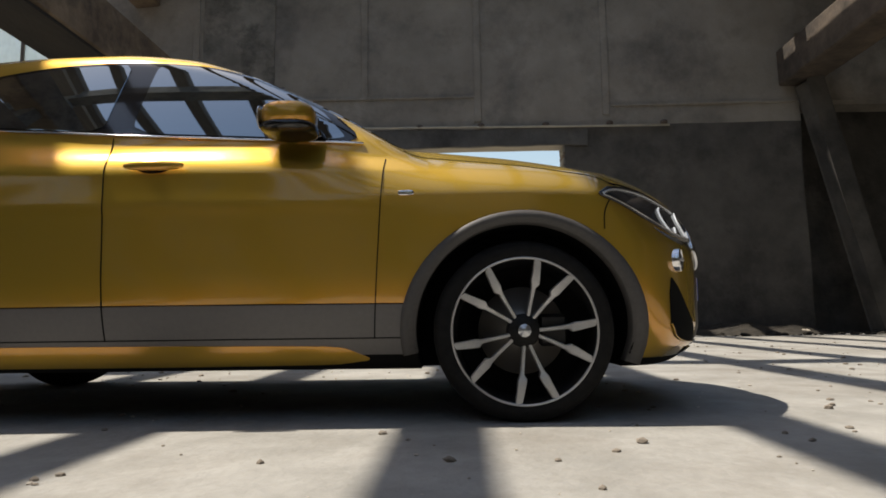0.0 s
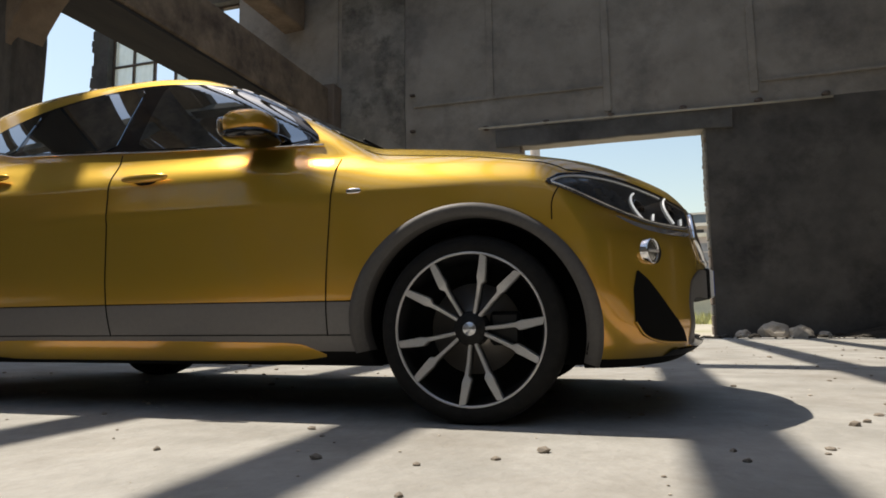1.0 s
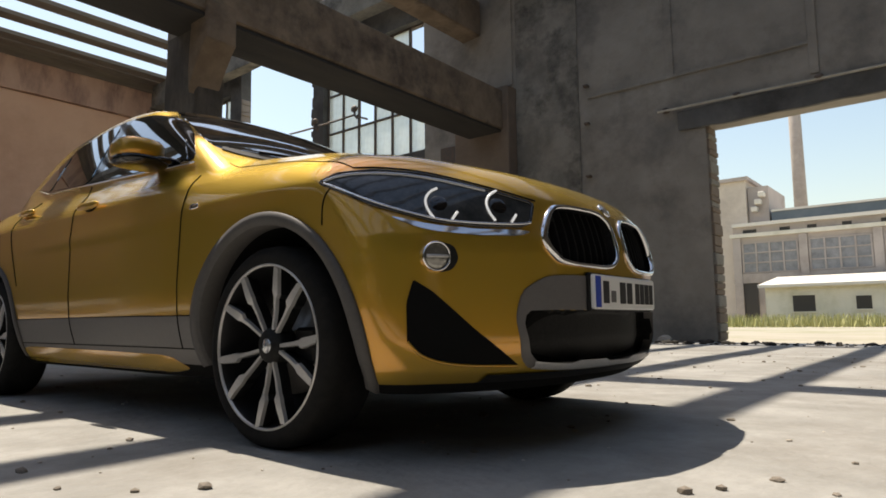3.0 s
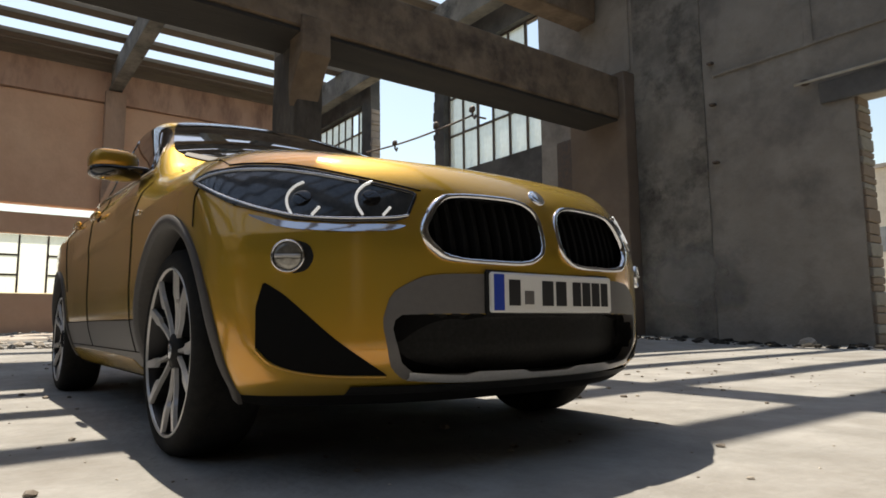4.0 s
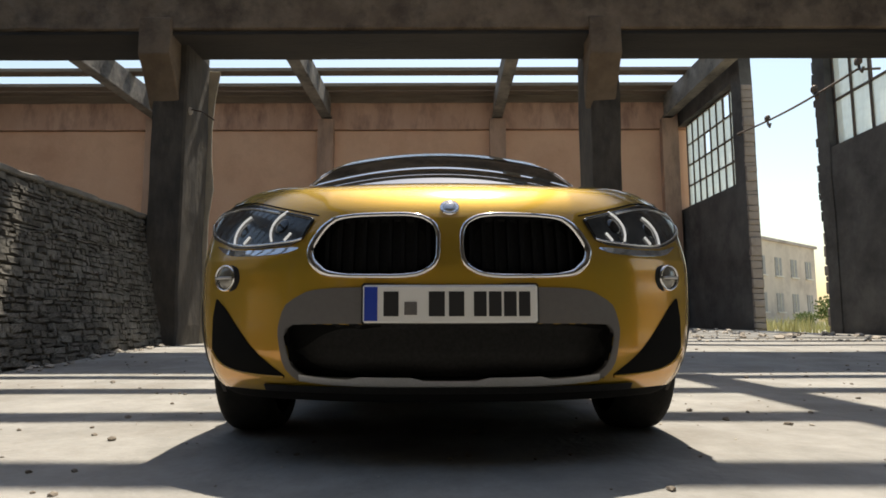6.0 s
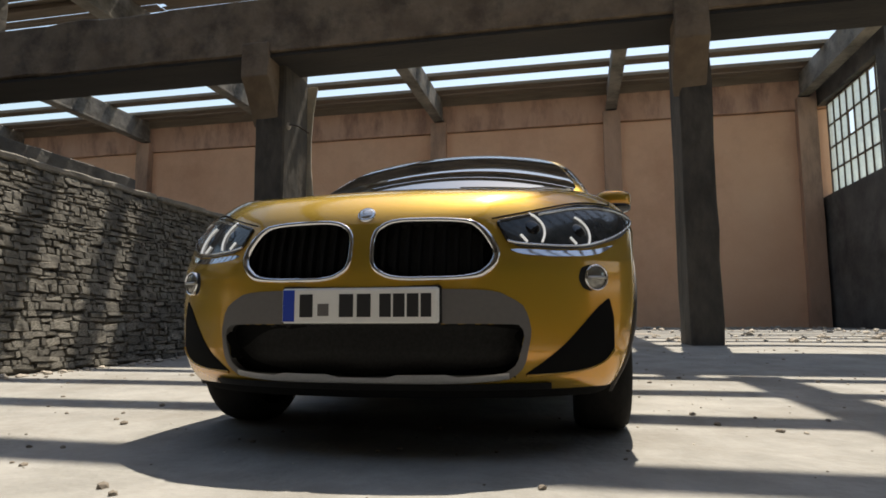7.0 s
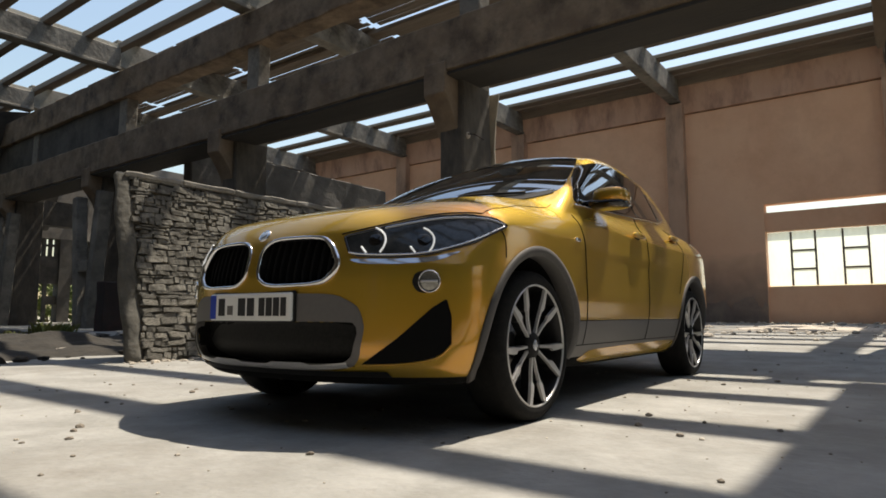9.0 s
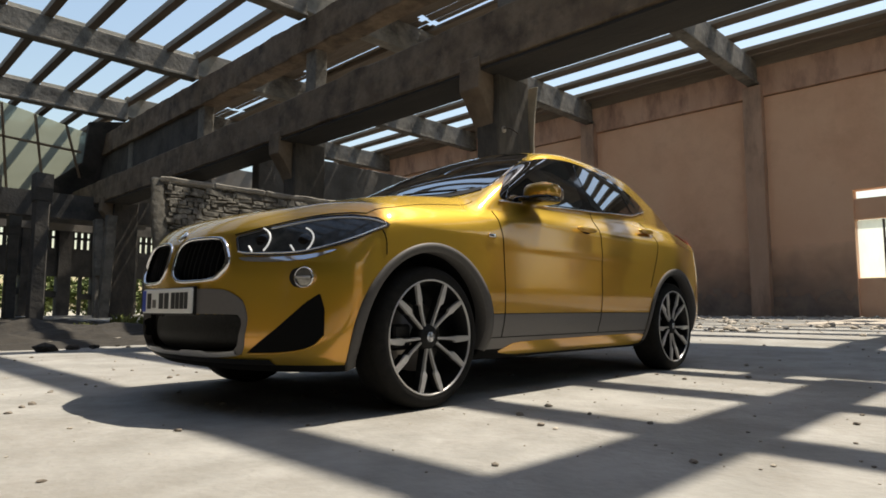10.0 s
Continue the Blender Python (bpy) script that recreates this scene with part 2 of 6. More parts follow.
for y in COLS:
    corbel_column(y, 0.42 if y > 2 else 0.50)
bm = box(BX - 0.90, BX, -28.0, 12.36, 4.60, 5.50, 0.03)
tagged(finish("main_beam", rough(bm, 0.35, 0.04, 1.9, 3), M_CONC), "long brown weathered concrete beam with chipped edges", "beam", "beams of the hall")
bm = box(UX - 0.65, UX - 0.1, -28.0, 12.7, 7.1, 8.0, 0.03)
tagged(finish("upper_beam", rough(bm, 0.35, 0.04, 1.9, 8), M_CONC), "upper concrete beam carrying the roof rafters", "beam", "beams of the hall")

RAFT = [5.83] + [5.45 - 6.45 * i for i in range(1, 6)] + [11.9]


def rafter(x0, x1, y, z0, z1, boards=False):
    t = thing("rafter", "grey concrete roof rafter with a bottom flange, exposed", "rafter", "roof rafters", at=pose(0, y, 0))
    part("web", rough(box(x0, x1, -0.15, 0.15, z0 + 0.03, z1, 0.02), 0.7, 0.015, 1.5, y), M_GREYCONC, t)
    part("flange", rough(box(x0, x1, -0.21, 0.21, z0 - 0.03, z0 + 0.06, 0.015), 0.6, 0.012, 1.7, y + 2), M_GREYCONC, t, "chipped lower edge of the rafter")
    if boards:
        for i in range(14):
            xa = PURLIN_X + 1.13 * i + 0.16
            part("closing_board", box(xa, xa + 0.80, 0.0, 0.03, z1 - 0.005, z1 + 0.15, 0.004), M_PALEBOARD, t, "pale weathered board closing the gap over the rafter")
    return t


PURLIN_X = 1.05 - 1.13 * 6 - SLOPE * 8.8 + 1.13 * 3
M_PALEBOARD = mat("pale_board", (0.55, 0.50, 0.40), 0.85, second=(0.42, 0.38, 0.31), scale=4, bump=0.3)
for y in PIL:
    rafter(-21.95, UX - 0.66, y, 8.72, 9.62)
for y in RAFT:
    rafter(UX - 0.09, 14.9, y, 8.02, 8.7, True)


def purlin(x, w, h, z, y0, y1):
    bm = box(-w / 2, w / 2, y0, y1, 0, h, 0.012)
    for v in bm.verts:
        v.co.x += 0.015 * noise.noise(Vector((x, v.co.y * 0.3, 0)))
    ob = tagged(finish("purlin", bm, M_WOOD), "weathered grey roof purlin without covering", "purlin", "roof purlins")
    ob.location = (x, 0, z)
    return ob


STRIPES = [1.05 - 1.13 * i for i in range(-8, 14)]
purlin(-21.58, 0.46, 0.14, 9.62, -28, 12.6)
tagged(finish("wall_plate", rough(box(-22.4, -21.83, -28.0, 12.6, 9.34, 9.70, 0.02), 0.8, 0.015, 1.4, 6), M_WOOD), "dark timber plate along the top of the wall", "plate", kind="structure")
for s in STRIPES:
    x = s - SLOPE * 8.8
    if x > UX - 0.1:
        purlin(x, 0.24, 0.2, 8.7, -28, 12.6)
purlin(-6.46, 0.22, 0.2, 8.7, -28, 12.6)
for i in range(10):
    purlin(-21.0 + 1.5 * i, 0.48, 0.14, 9.62, -28, 12.6)


# ---- the car ----
M_PAINT = bpy.data.materials.new("gold_metallic_paint")
M_PAINT.use_nodes = True
_n, _l = M_PAINT.node_tree.nodes, M_PAINT.node_tree.links
_t = _n.new("ShaderNodeTexNoise")
_t.inputs["Scale"].default_value, _t.inputs["Detail"].default_value = 900.0, 2.0
_p = _n.new("ShaderNodeBump")
_p.inputs["Strength"].default_value, _p.inputs["Distance"].default_value = 0.08, 0.002
_l.new(_t.outputs["Fac"], _p.inputs["Height"])
_mix = _n.new("ShaderNodeMixShader")
_mix.inputs[0].default_value = 0.36
# pigment base and the flakes that scatter widely, under one clear coat
for _k, _b, _rough, _colour in ((1, _n["Principled BSDF"], 0.18, (0.43, 0.140, 0.002, 1)), (2, _n.new("ShaderNodeBsdfPrincipled"), 0.60, (0.95, 0.67, 0.09, 1))):
    _b.inputs["Base Color"].default_value = _colour
    _b.inputs["Metallic"].default_value, _b.inputs["Roughness"].default_value = 1.0 if _k == 1 else 0.75, _rough
    _b.inputs["Coat Weight"].default_value, _b.inputs["Coat Roughness"].default_value, _b.inputs["Coat IOR"].default_value = 1.0, 0.09, 1.65
    _l.new(_p.outputs[0], _b.inputs["Normal"])
    _l.new(_b.outputs[0], _mix.inputs[_k])
_l.new(_mix.outputs[0], _n["Material Output"].inputs[0])
M_ARCH = mat("dark_arch_plastic", (0.085, 0.080, 0.078), 0.55, second=(0.10, 0.094, 0.09), scale=60, spec=0.3)
M_CLAD = mat("grey_cladding", (0.140, 0.133, 0.130), 0.5, metal=0.2, second=(0.155, 0.147, 0.143), scale=60)
M_BLACK = mat("black_plastic", (0.009, 0.009, 0.009), 0.6, spec=0.2, second=(0.02, 0.02, 0.02), scale=80)
M_GLOSSBLACK = mat("gloss_black", (0.006, 0.006, 0.007), 0.08, coat=0.5)
M_GLASS = mat("tinted_glass", (0.008, 0.010, 0.012), 0.02, spec=1.0, coat=1.0)
M_GLASS.node_tree.nodes["Principled BSDF"].inputs["IOR"].default_value = 2.2
M_GLASS.node_tree.nodes["Principled BSDF"].inputs["Specular Tint"].default_value = (0.82, 0.92, 1.0, 1)
M_CHROME = mat("chrome", (0.85, 0.85, 0.86), 0.07, metal=1.0)
M_SILVER = mat("machined_alloy", (0.62, 0.61, 0.60), 0.32, metal=0.55, second=(0.54, 0.53, 0.52), scale=120)
M_RIMDARK = mat("dark_alloy", (0.03, 0.03, 0.032), 0.35, metal=0.6)
M_TYRE = mat("tyre_rubber", (0.010, 0.010, 0.010), 0.85, spec=0.2, second=(0.018, 0.017, 0.016), scale=30, bump=0.1, bump_scale=120)
M_DISC = mat("brake_disc", (0.30, 0.28, 0.26), 0.4, metal=0.8)
M_UNDER = mat("underbody", (0.008, 0.008, 0.008), 0.9, spec=0.1)
M_WHITE = mat("plate_white", (0.86, 0.86, 0.84), 0.4)
M_BLUE = mat("plate_blue", (0.01, 0.05, 0.42), 0.4)
M_INK = mat("plate_ink", (0.012, 0.012, 0.014), 0.5)
M_RED = mat("tail_red", (0.45, 0.015, 0.01), 0.1, coat=1.0)
M_LENS = mat("lamp_lens", (0.55, 0.57, 0.60), 0.06, metal=0.7, coat=1.0)
M_LAMPDARK = mat("lamp_housing", (0.018, 0.022, 0.026), 0.16, spec=0.35, second=(0.05, 0.056, 0.062), scale=22, coat=0.5)
M_FOGGLASS = mat("fog_lamp_glass", (0.22, 0.21, 0.19), 0.18, metal=0.6, second=(0.34, 0.33, 0.30), scale=90, coat=0.8)
M_WHITELED = mat("daylight_guide", (0.62, 0.65, 0.68), 0.2)
M_WHITELED.node_tree.nodes["Principled BSDF"].inputs["Emission Color"].default_value = (0.95, 0.98, 1.0, 1)
M_WHITELED.node_tree.nodes["Principled BSDF"].inputs["Emission Strength"].default_value = 0.36


def curve1(*pts):
    """A smooth monotone curve through a few points, as a function of one coordinate."""
    xs, ys = np.array([p[0] for p in pts], float), np.array([p[1] for p in pts], float)
    o = np.argsort(xs)
    xs, ys = xs[o], ys[o]
    h, d = np.diff(xs), np.diff(ys) / np.diff(xs)
    m = np.zeros(len(xs))
    m[0], m[-1] = d[0], d[-1]
    for i in range(1, len(xs) - 1):
        if d[i - 1] * d[i] > 0:
            w1, w2 = 2 * h[i] + h[i - 1], h[i] + 2 * h[i - 1]
            m[i] = (w1 + w2) / (w1 / d[i - 1] + w2 / d[i])

    def f(x):
        x = np.clip(x, xs[0], xs[-1])
        i = np.clip(np.searchsorted(xs, x, side="right") - 1, 0, len(xs) - 2)
        t = (x - xs[i]) / h[i]
        return ys[i] * (1 + 2 * t) * (1 - t) ** 2 + h[i] * m[i] * t * (1 - t) ** 2 + ys[i + 1] * t * t * (3 - 2 * t) + h[i] * m[i + 1] * t * t * (t - 1)
    return f


def soft(f, w):
    """The same curve with its changes of bend evened out over 2 w."""
    return lambda x: (f(x - w) + 2 * f(x - w / 2) + 2 * f(x) + 2 * f(x + w / 2) + f(x + w)) / 8


def smax(a, b, k):
    q = np.maximum(k - np.abs(a - b), 0) / k
    return np.maximum(a, b) + q * q * k * 0.25


def smin(a, b, k):
    return -smax(-a, -b, k)


WB, WR = 2.67, 0.335
HOOD = soft(curve1((0.90, 0.74), (0.82, 0.825), (0.70, 0.89), (0.5, 0.95), (0.2, 1.015), (-0.1, 1.06), (-0.4, 1.09), (-0.7, 1.10), (-1.5, 1.10), (-2.4, 1.15), (-3.0, 1.14), (-3.3, 1.08), (-3.6, 1.0)), 0.05)
ROOF = soft(curve1((0.2, 0.70), (-0.35, 0.98), (-0.55, 1.115), (-0.73, 1.232), (-0.9, 1.324), (-1.2, 1.466), (-1.45, 1.543), (-1.75, 1.570), (-2.1, 1.565), (-2.5, 1.528), (-2.85, 1.425), (-3.1, 1.325), (-3.38, 1.14), (-3.7, 0.88)), 0.05)
PLAN = soft(curve1((0.9, 0.84), (0.6, 0.87), (0.3, 0.895), (0.0, 0.90), (-0.6, 0.893), (-1.4, 0.89), (-2.0, 0.893), (-2.6, 0.905), (-3.1, 0.875), (-3.5, 0.80)), 0.08)
SIDE = soft(curve1((0.1, -0.20), (0.2, -0.095), (0.32, -0.026), (0.46, 0.006), (0.58, 0.013), (0.75, 0.013), (0.938, 0.006), (0.958, 0.000), (1.04, -0.054), (1.12, -0.107), (1.3, -0.25)), 0.006)
GREEN = soft(curve1((-0.2, 0.81), (-0.8, 0.83), (-1.6, 0.835), (-2.3, 0.805), (-2.9, 0.73), (-3.4, 0.65)), 0.1)
NOSE = curve1((0.05, -0.22), (0.2, -0.10), (0.27, -0.03), (0.36, 0.0), (0.6, 0.0), (0.7, -0.018), (0.8, -0.055), (0.95, -0.17), (1.2, -0.5))
TAIL = soft(curve1((0.1, -0.2), (0.25, -0.08), (0.4, 0.0), (0.65, 0.0), (0.8, -0.03), (1.0, -0.09), (1.3, -0.2)), 0.03)


def ease(t):
    t = np.clip(t, 0, 1)
    return t * t * (3 - 2 * t)


def round_box(u, v, hu, hv, r):
    a, b = np.abs(u) - hu + r, np.abs(v) - hv + r
    return np.sqrt(np.maximum(a, 0) ** 2 + np.maximum(b, 0) ** 2) + np.minimum(np.maximum(a, b), 0) - r


def kidney(h, z):
    lean = 0.35 * np.maximum(np.abs(z - 0.66) - 0.02, 0)
    return round_box(h - 0.236 + lean * 0.5, z - 0.682, 0.200 - lean * 0.5, 0.094, 0.04)


def intake(h, z):
    return round_box(h, z - 0.354, 0.518 - 0.25 * np.maximum(0.40 - z, 0), 0.084, 0.02)


def smooth_field(x, y, z):
    """Below zero inside the closed body. x ahead from the front axle, y to the left, z up from the road."""
    h = np.sqrt(y * y + 1e-6)
    top = HOOD(x) - 0.035 * (h / 0.7) ** 2 - 0.10 * np.maximum(h - 0.62, 0) ** 1.5
    bulge = 0.018 * np.exp(-((h - 0.60) / 0.10) ** 2) * np.clip((0.75 - x) / 0.8, 0, 1) * np.clip((x + 0.9) / 0.5, 0, 1)
    low = smax(z - top - bulge, h - (PLAN(x) + SIDE(z) - 0.085 * np.clip((z - 0.84) / 0.16, 0, 1.5) ** 1.4 * ease((x + 0.95) / 0.9)), 0.05 + 0.08 * np.clip((x + 0.95) / 0.6, 0, 1))
    low = smax(low, x - (0.862 + NOSE(z) - 0.52 * h ** 2.57 - 0.35 * np.maximum(z - 0.66, 0) * np.clip((h - 0.40) / 0.4, 0, 1)), 0.06)
    low = smax(low, (-3.50 - TAIL(z) + 0.36 * h ** 2.6) - x, 0.09)
    low = smax(low, 0.19 - z, 0.05)
    cab = smax(z - ROOF(x - 0.20 * h ** 2) - 0.045 + 0.082 * (h / 0.6) ** 2, h - (GREEN(x) - 0.010 - 0.30 * (z - 1.05) - 0.20 * np.maximum(z - 1.05, 0) ** 2), 0.065)
    cab = smax(cab, 0.8 - z, 0.05)
    return smin(low, cab, 0.035 + 0.05 * np.exp(-((x + 0.60) / 0.20) ** 2) * np.clip((z - 1.0) / 0.08, 0, 1))


def body_field(x, y, z):
    """The body with its wheel openings and the wells of the grilles cut out."""
    h = np.sqrt(y * y + 1e-6)
    f = smooth_field(x, y, z)
    for wx in (0.0, -WB):
        arch = np.sqrt((x - wx) ** 2 + (z - 0.33) ** 2) - 0.402
        hole = np.maximum(arch, 0.60 - h)
        f = np.maximum(f, -hole)
    f = np.maximum(f, -np.maximum(kidney(h, z), 0.862 + NOSE(z) - 0.52 * h ** 2.57 - 0.05 - x))
    f = np.maximum(f, -np.maximum(intake(h, z), 0.862 + NOSE(z) - 0.52 * h ** 2.57 - 0.07 - x))
    return f


def surface_net(field, lo, hi, step):
    """A quad mesh of field = 0, with its vertices drawn onto the surface and their normals."""
    n = [int(round((hi[a] - lo[a]) / step)) + 1 for a in range(3)]
    ax = [lo[a] + step * np.arange(n[a]) for a in range(3)]
    g = np.meshgrid(*ax, indexing="ij", sparse=True)
    f = np.broadcast_to(field(*g), n).copy()
    ins = f < 0
    cells = tuple(k - 1 for k in n)
    acc, cnt = np.zeros((*cells, 3)), np.zeros(cells)
    for a in range(3):
        b, c = (a + 1) % 3, (a + 2) % 3
        for ob_ in (0, 1):
            for oc in (0, 1):
                s0, s1 = [None] * 3, [None] * 3
                s0[a], s1[a] = slice(0, n[a] - 1), slice(1, n[a])
                s0[b] = s1[b] = slice(ob_, n[b] - 1 + ob_)
                s0[c] = s1[c] = slice(oc, n[c] - 1 + oc)
                f0, f1 = f[tuple(s0)], f[tuple(s1)]
                cross = (f0 < 0) != (f1 < 0)
                t = np.where(cross, f0 / np.where(cross, f0 - f1, 1), 0)
                off = [0.0] * 3
                off[b], off[c] = ob_, oc
                for k in range(3):
                    acc[..., k] += cross * (t if k == a else off[k])
                cnt += cross
    act = cnt > 0
    idx = -np.ones(cells, int)
    idx[act] = np.arange(act.sum())
    where = np.argwhere(act)
    pts = np.array(lo) + step * (where + acc[act] / cnt[act][:, None])
    quads = []
    for a in range(3):
        b, c = (a + 1) % 3, (a + 2) % 3
        s0, s1 = [slice(None)] * 3, [slice(None)] * 3
        s0[a], s1[a] = slice(0, n[a] - 1), slice(1, n[a])
        d = ins[tuple(s0)].astype(int) - ins[tuple(s1)].astype(int)
        e = np.argwhere(d != 0)
        e = e[(e[:, b] > 0) & (e[:, c] > 0) & (e[:, b] < n[b] - 1) & (e[:, c] < n[c] - 1)]
        sgn = d[tuple(e.T)]
        q = []
        for ob_, oc in ((1, 1), (0, 1), (0, 0), (1, 0)):
            w = e.copy()
            w[:, b] -= ob_
            w[:, c] -= oc
            q.append(idx[tuple(w.T)])
        q = np.stack(q, 1)
        q[sgn < 0] = q[sgn < 0][:, ::-1]
        quads.append(q)
    return pts, np.concatenate(quads)


def field_normal(field, p, e=0.004):
    g = np.stack([field(*(p + e * np.eye(3)[k]).T) - field(*(p - e * np.eye(3)[k]).T) for k in range(3)], 1)
    return g / (2 * e)


def drawn_to(field, p, rounds=4, most=0.008):
    for _ in range(rounds):
        g = field_normal(field, p)
        s = (field(*p.T) / np.maximum((g * g).sum(1), 0.2))[:, None] * g
        ln = np.linalg.norm(s, axis=1, keepdims=True)
        p = p - s * np.minimum(1, most / np.maximum(ln, 1e-9))
    return p


CAR_AT = pose(0.205, 3.213, 0.0, 0, 0, 1.1)
car = thing("car", "gold metallic compact crossover car with grey cladding, parked on the floor", "car", at=CAR_AT)

pts, quads = surface_net(body_field, (-3.62, -0.98, 0.10), (0.96, 0.98, 1.62), 0.0133)
pts = drawn_to(body_field, pts)


def side_zone(c):
    """Which panel a place on the shell belongs to."""
    x, y, z = c
    h = abs(y)
    if x > 0.3 and (kidney(h, z) < 0.006 or intake(h, z) < 0.006):
        return "grille_well"
    if z < 0.225 and h < 0.80 and x < 0.72 or z < 0.225 and x > 0.42 or z < 0.25 and h > 0.6 and x < -0.3:
        return "underbody"
    for wx in (0.0, -WB):
        if math.hypot(x - wx, z - 0.33) < 0.424 and h < 0.90:
            return "underbody"
    if h > 0.6 and -2.25 < x < -0.40 and 0.25 < z < 0.437:
        return "side_cladding"
    if h > 0.55 and -0.535 > x > -1.56 and 0.437 <= z < 1.06:
        return "front_door"
    if h > 0.55 and -1.56 >= x > -2.42 and 0.437 <= z < 1.09:
        return "rear_door"
    if x > -0.62 and h < 0.70 and z > 0.84:
        return "hood"
    return "body"


def build_shell():
    bm = bmesh.new()
    vs = [bm.verts.new(p) for p in pts]
    for q in quads:
        if len(set(q)) == 4:
            bm.faces.new([vs[i] for i in q])
    bmesh.ops.bisect_plane(bm, geom=bm.verts[:] + bm.edges[:] + bm.faces[:], plane_co=(0, 0, 0.225), plane_no=(0, 0, 1))
    for co, no in (((0, 0, 0.25), (0, 0, 1)), ((0, 0, 0.312), (0, 0, 1)), ((0, 0, 0.437), (0, 0, 1)), ((-0.535, 0, 0), (1, 0, 0.05)), ((-1.56, 0, 0), (1, 0, -0.04)), ((0, 0.70, 0), (0, 1, 0)), ((0, -0.70, 0), (0, 1, 0))):
        gg = [f for f in bm.faces if abs(f.calc_center_median().y) > 0.5 or co[2] == 0.25] if no[1] == 0 else [f for f in bm.faces if f.calc_center_median().x > -0.7 and f.calc_center_median().z > 0.7]
        ge = list({e for f in gg for e in f.edges})
        gv = list({v for f in gg for v in f.verts})
        bmesh.ops.bisect_plane(bm, geom=gv + ge + gg, plane_co=co, plane_no=no)
    zones = {}
    for f in bm.faces:
        c = f.calc_center_median()
        zn = side_zone(c)
        if zn in ("front_door", "rear_door", "side_cladding"):
            zn += "_l" if c.y > 0 else "_r"
        zones.setdefault(zn, []).append(f)
    return bm, zones


shell, zones = build_shell()
ZONE_MAT = {"underbody": M_UNDER, "grille_well": M_BLACK, "side_cladding_l": M_CLAD, "side_cladding_r": M_CLAD}
car_parts = {}
for zn, faces in zones.items():
    index, co, fl = {}, [], []
    for f in faces:
        ring = []
        for v in f.verts:
            if v.index not in index or True:
                k = index.setdefault(v, len(index))
                if k == len(co):
                    co.append(tuple(v.co))
            ring.append(k)
        fl.append(ring)
    me = bpy.data.meshes.new(zn)
    me.from_pydata(co, [], fl)
    me.polygons.foreach_set("use_smooth", [True] * len(me.polygons))
    if zn not in ("underbody", "grille_well"):
        nn = field_normal(smooth_field, np.array(co))
        nn /= np.maximum(np.linalg.norm(nn, axis=1, keepdims=True), 1e-9)
        me.normals_split_custom_set_from_vertices([tuple(v) for v in nn])
    me.materials.append(ZONE_MAT.get(zn, M_PAINT))
    nm = zn[:-2] if zn.endswith(("_l", "_r")) else zn
    ob = new(nm, me)
    ob.parent = car
    if nm == "side_cladding":
        ob["label"] = "matt grey sill cladding"
    car_parts[zn] = ob
shell.free()


def on_body(ps, ways):
    """The places where lines from ps along ways first meet the shell, and which of them do."""
    ps, ways = np.array(ps, float), np.array(ways, float)
    ways = ways / np.linalg.norm(ways, axis=1, keepdims=True)
    s = np.arange(0, 2.2, 0.02)
    line = ps[:, None] + s[None, :, None] * ways[:, None]
    f = smooth_field(line[..., 0], line[..., 1], line[..., 2]) < 0
    k = f.argmax(1)
    hit = f.any(1)
    a, b = s[np.maximum(k - 1, 0)], s[k]
    for _ in range(12):
        m = (a + b) / 2
        q = ps + m[:, None] * ways
        ins = smooth_field(*q.T) < 0
        b, a = np.where(ins, m, b), np.where(ins, a, m)
    q = ps + b[:, None] * ways
    g = field_normal(smooth_field, q)
    g /= np.maximum(np.linalg.norm(g, axis=1, keepdims=True), 1e-9)
    return q, g, hit


def smooth_ring(corners, rounds=2, cut=0.2):
    """Corner-cut a 2D outline (rounds it)."""
    p = [tuple(c) for c in corners]
    for _ in range(rounds):
        q = []
        for i in range(len(p)):
            a, b = p[i], p[(i + 1) % len(p)]
            q += [((1 - cut) * a[0] + cut * b[0], (1 - cut) * a[1] + cut * b[1]), (cut * a[0] + (1 - cut) * b[0], cut * a[1] + (1 - cut) * b[1])]
        p = q
    return p


def smooth_line(corners, rounds=3):
    """Corner-cut an open 2D line, keeping its ends."""
    p = [tuple(c) for c in corners]
    for _ in range(rounds):
        q = [p[0]]
        for a, b in zip(p, p[1:]):
            q += [(0.75 * a[0] + 0.25 * b[0], 0.75 * a[1] + 0.25 * b[1]), (0.25 * a[0] + 0.75 * b[0], 0.25 * a[1] + 0.75 * b[1])]
        p = q + [p[-1]]
    return p


def dense(ring, step):
    out = []
    for i in range(len(ring)):
        a, b = Vector(ring[i]), Vector(ring[(i + 1) % len(ring)])
        k = max(1, int((b - a).length / step))
        out += [tuple(a.lerp(b, j / k)) for j in range(k)]
    return out


def side_map(sgn):
    return (lambda u, v: ((u, sgn * 1.3, v), (0, -sgn, 0)))


def front_map(sgn=1):
    return (lambda u, v: ((1.4, sgn * u, v), (-1, 0, 0)))


def slant_map(sgn, deg=40):
    """Lines that come in from ahead and the side; u runs across them to the outside."""
    a = radians(deg)
    fx, fy = math.cos(a), math.sin(a)
    return (lambda u, v: ((1.2 * fx - u * fy + 0.3, sgn * (1.2 * fy + u * fx), v), (-fx, -sgn * fy, 0)))


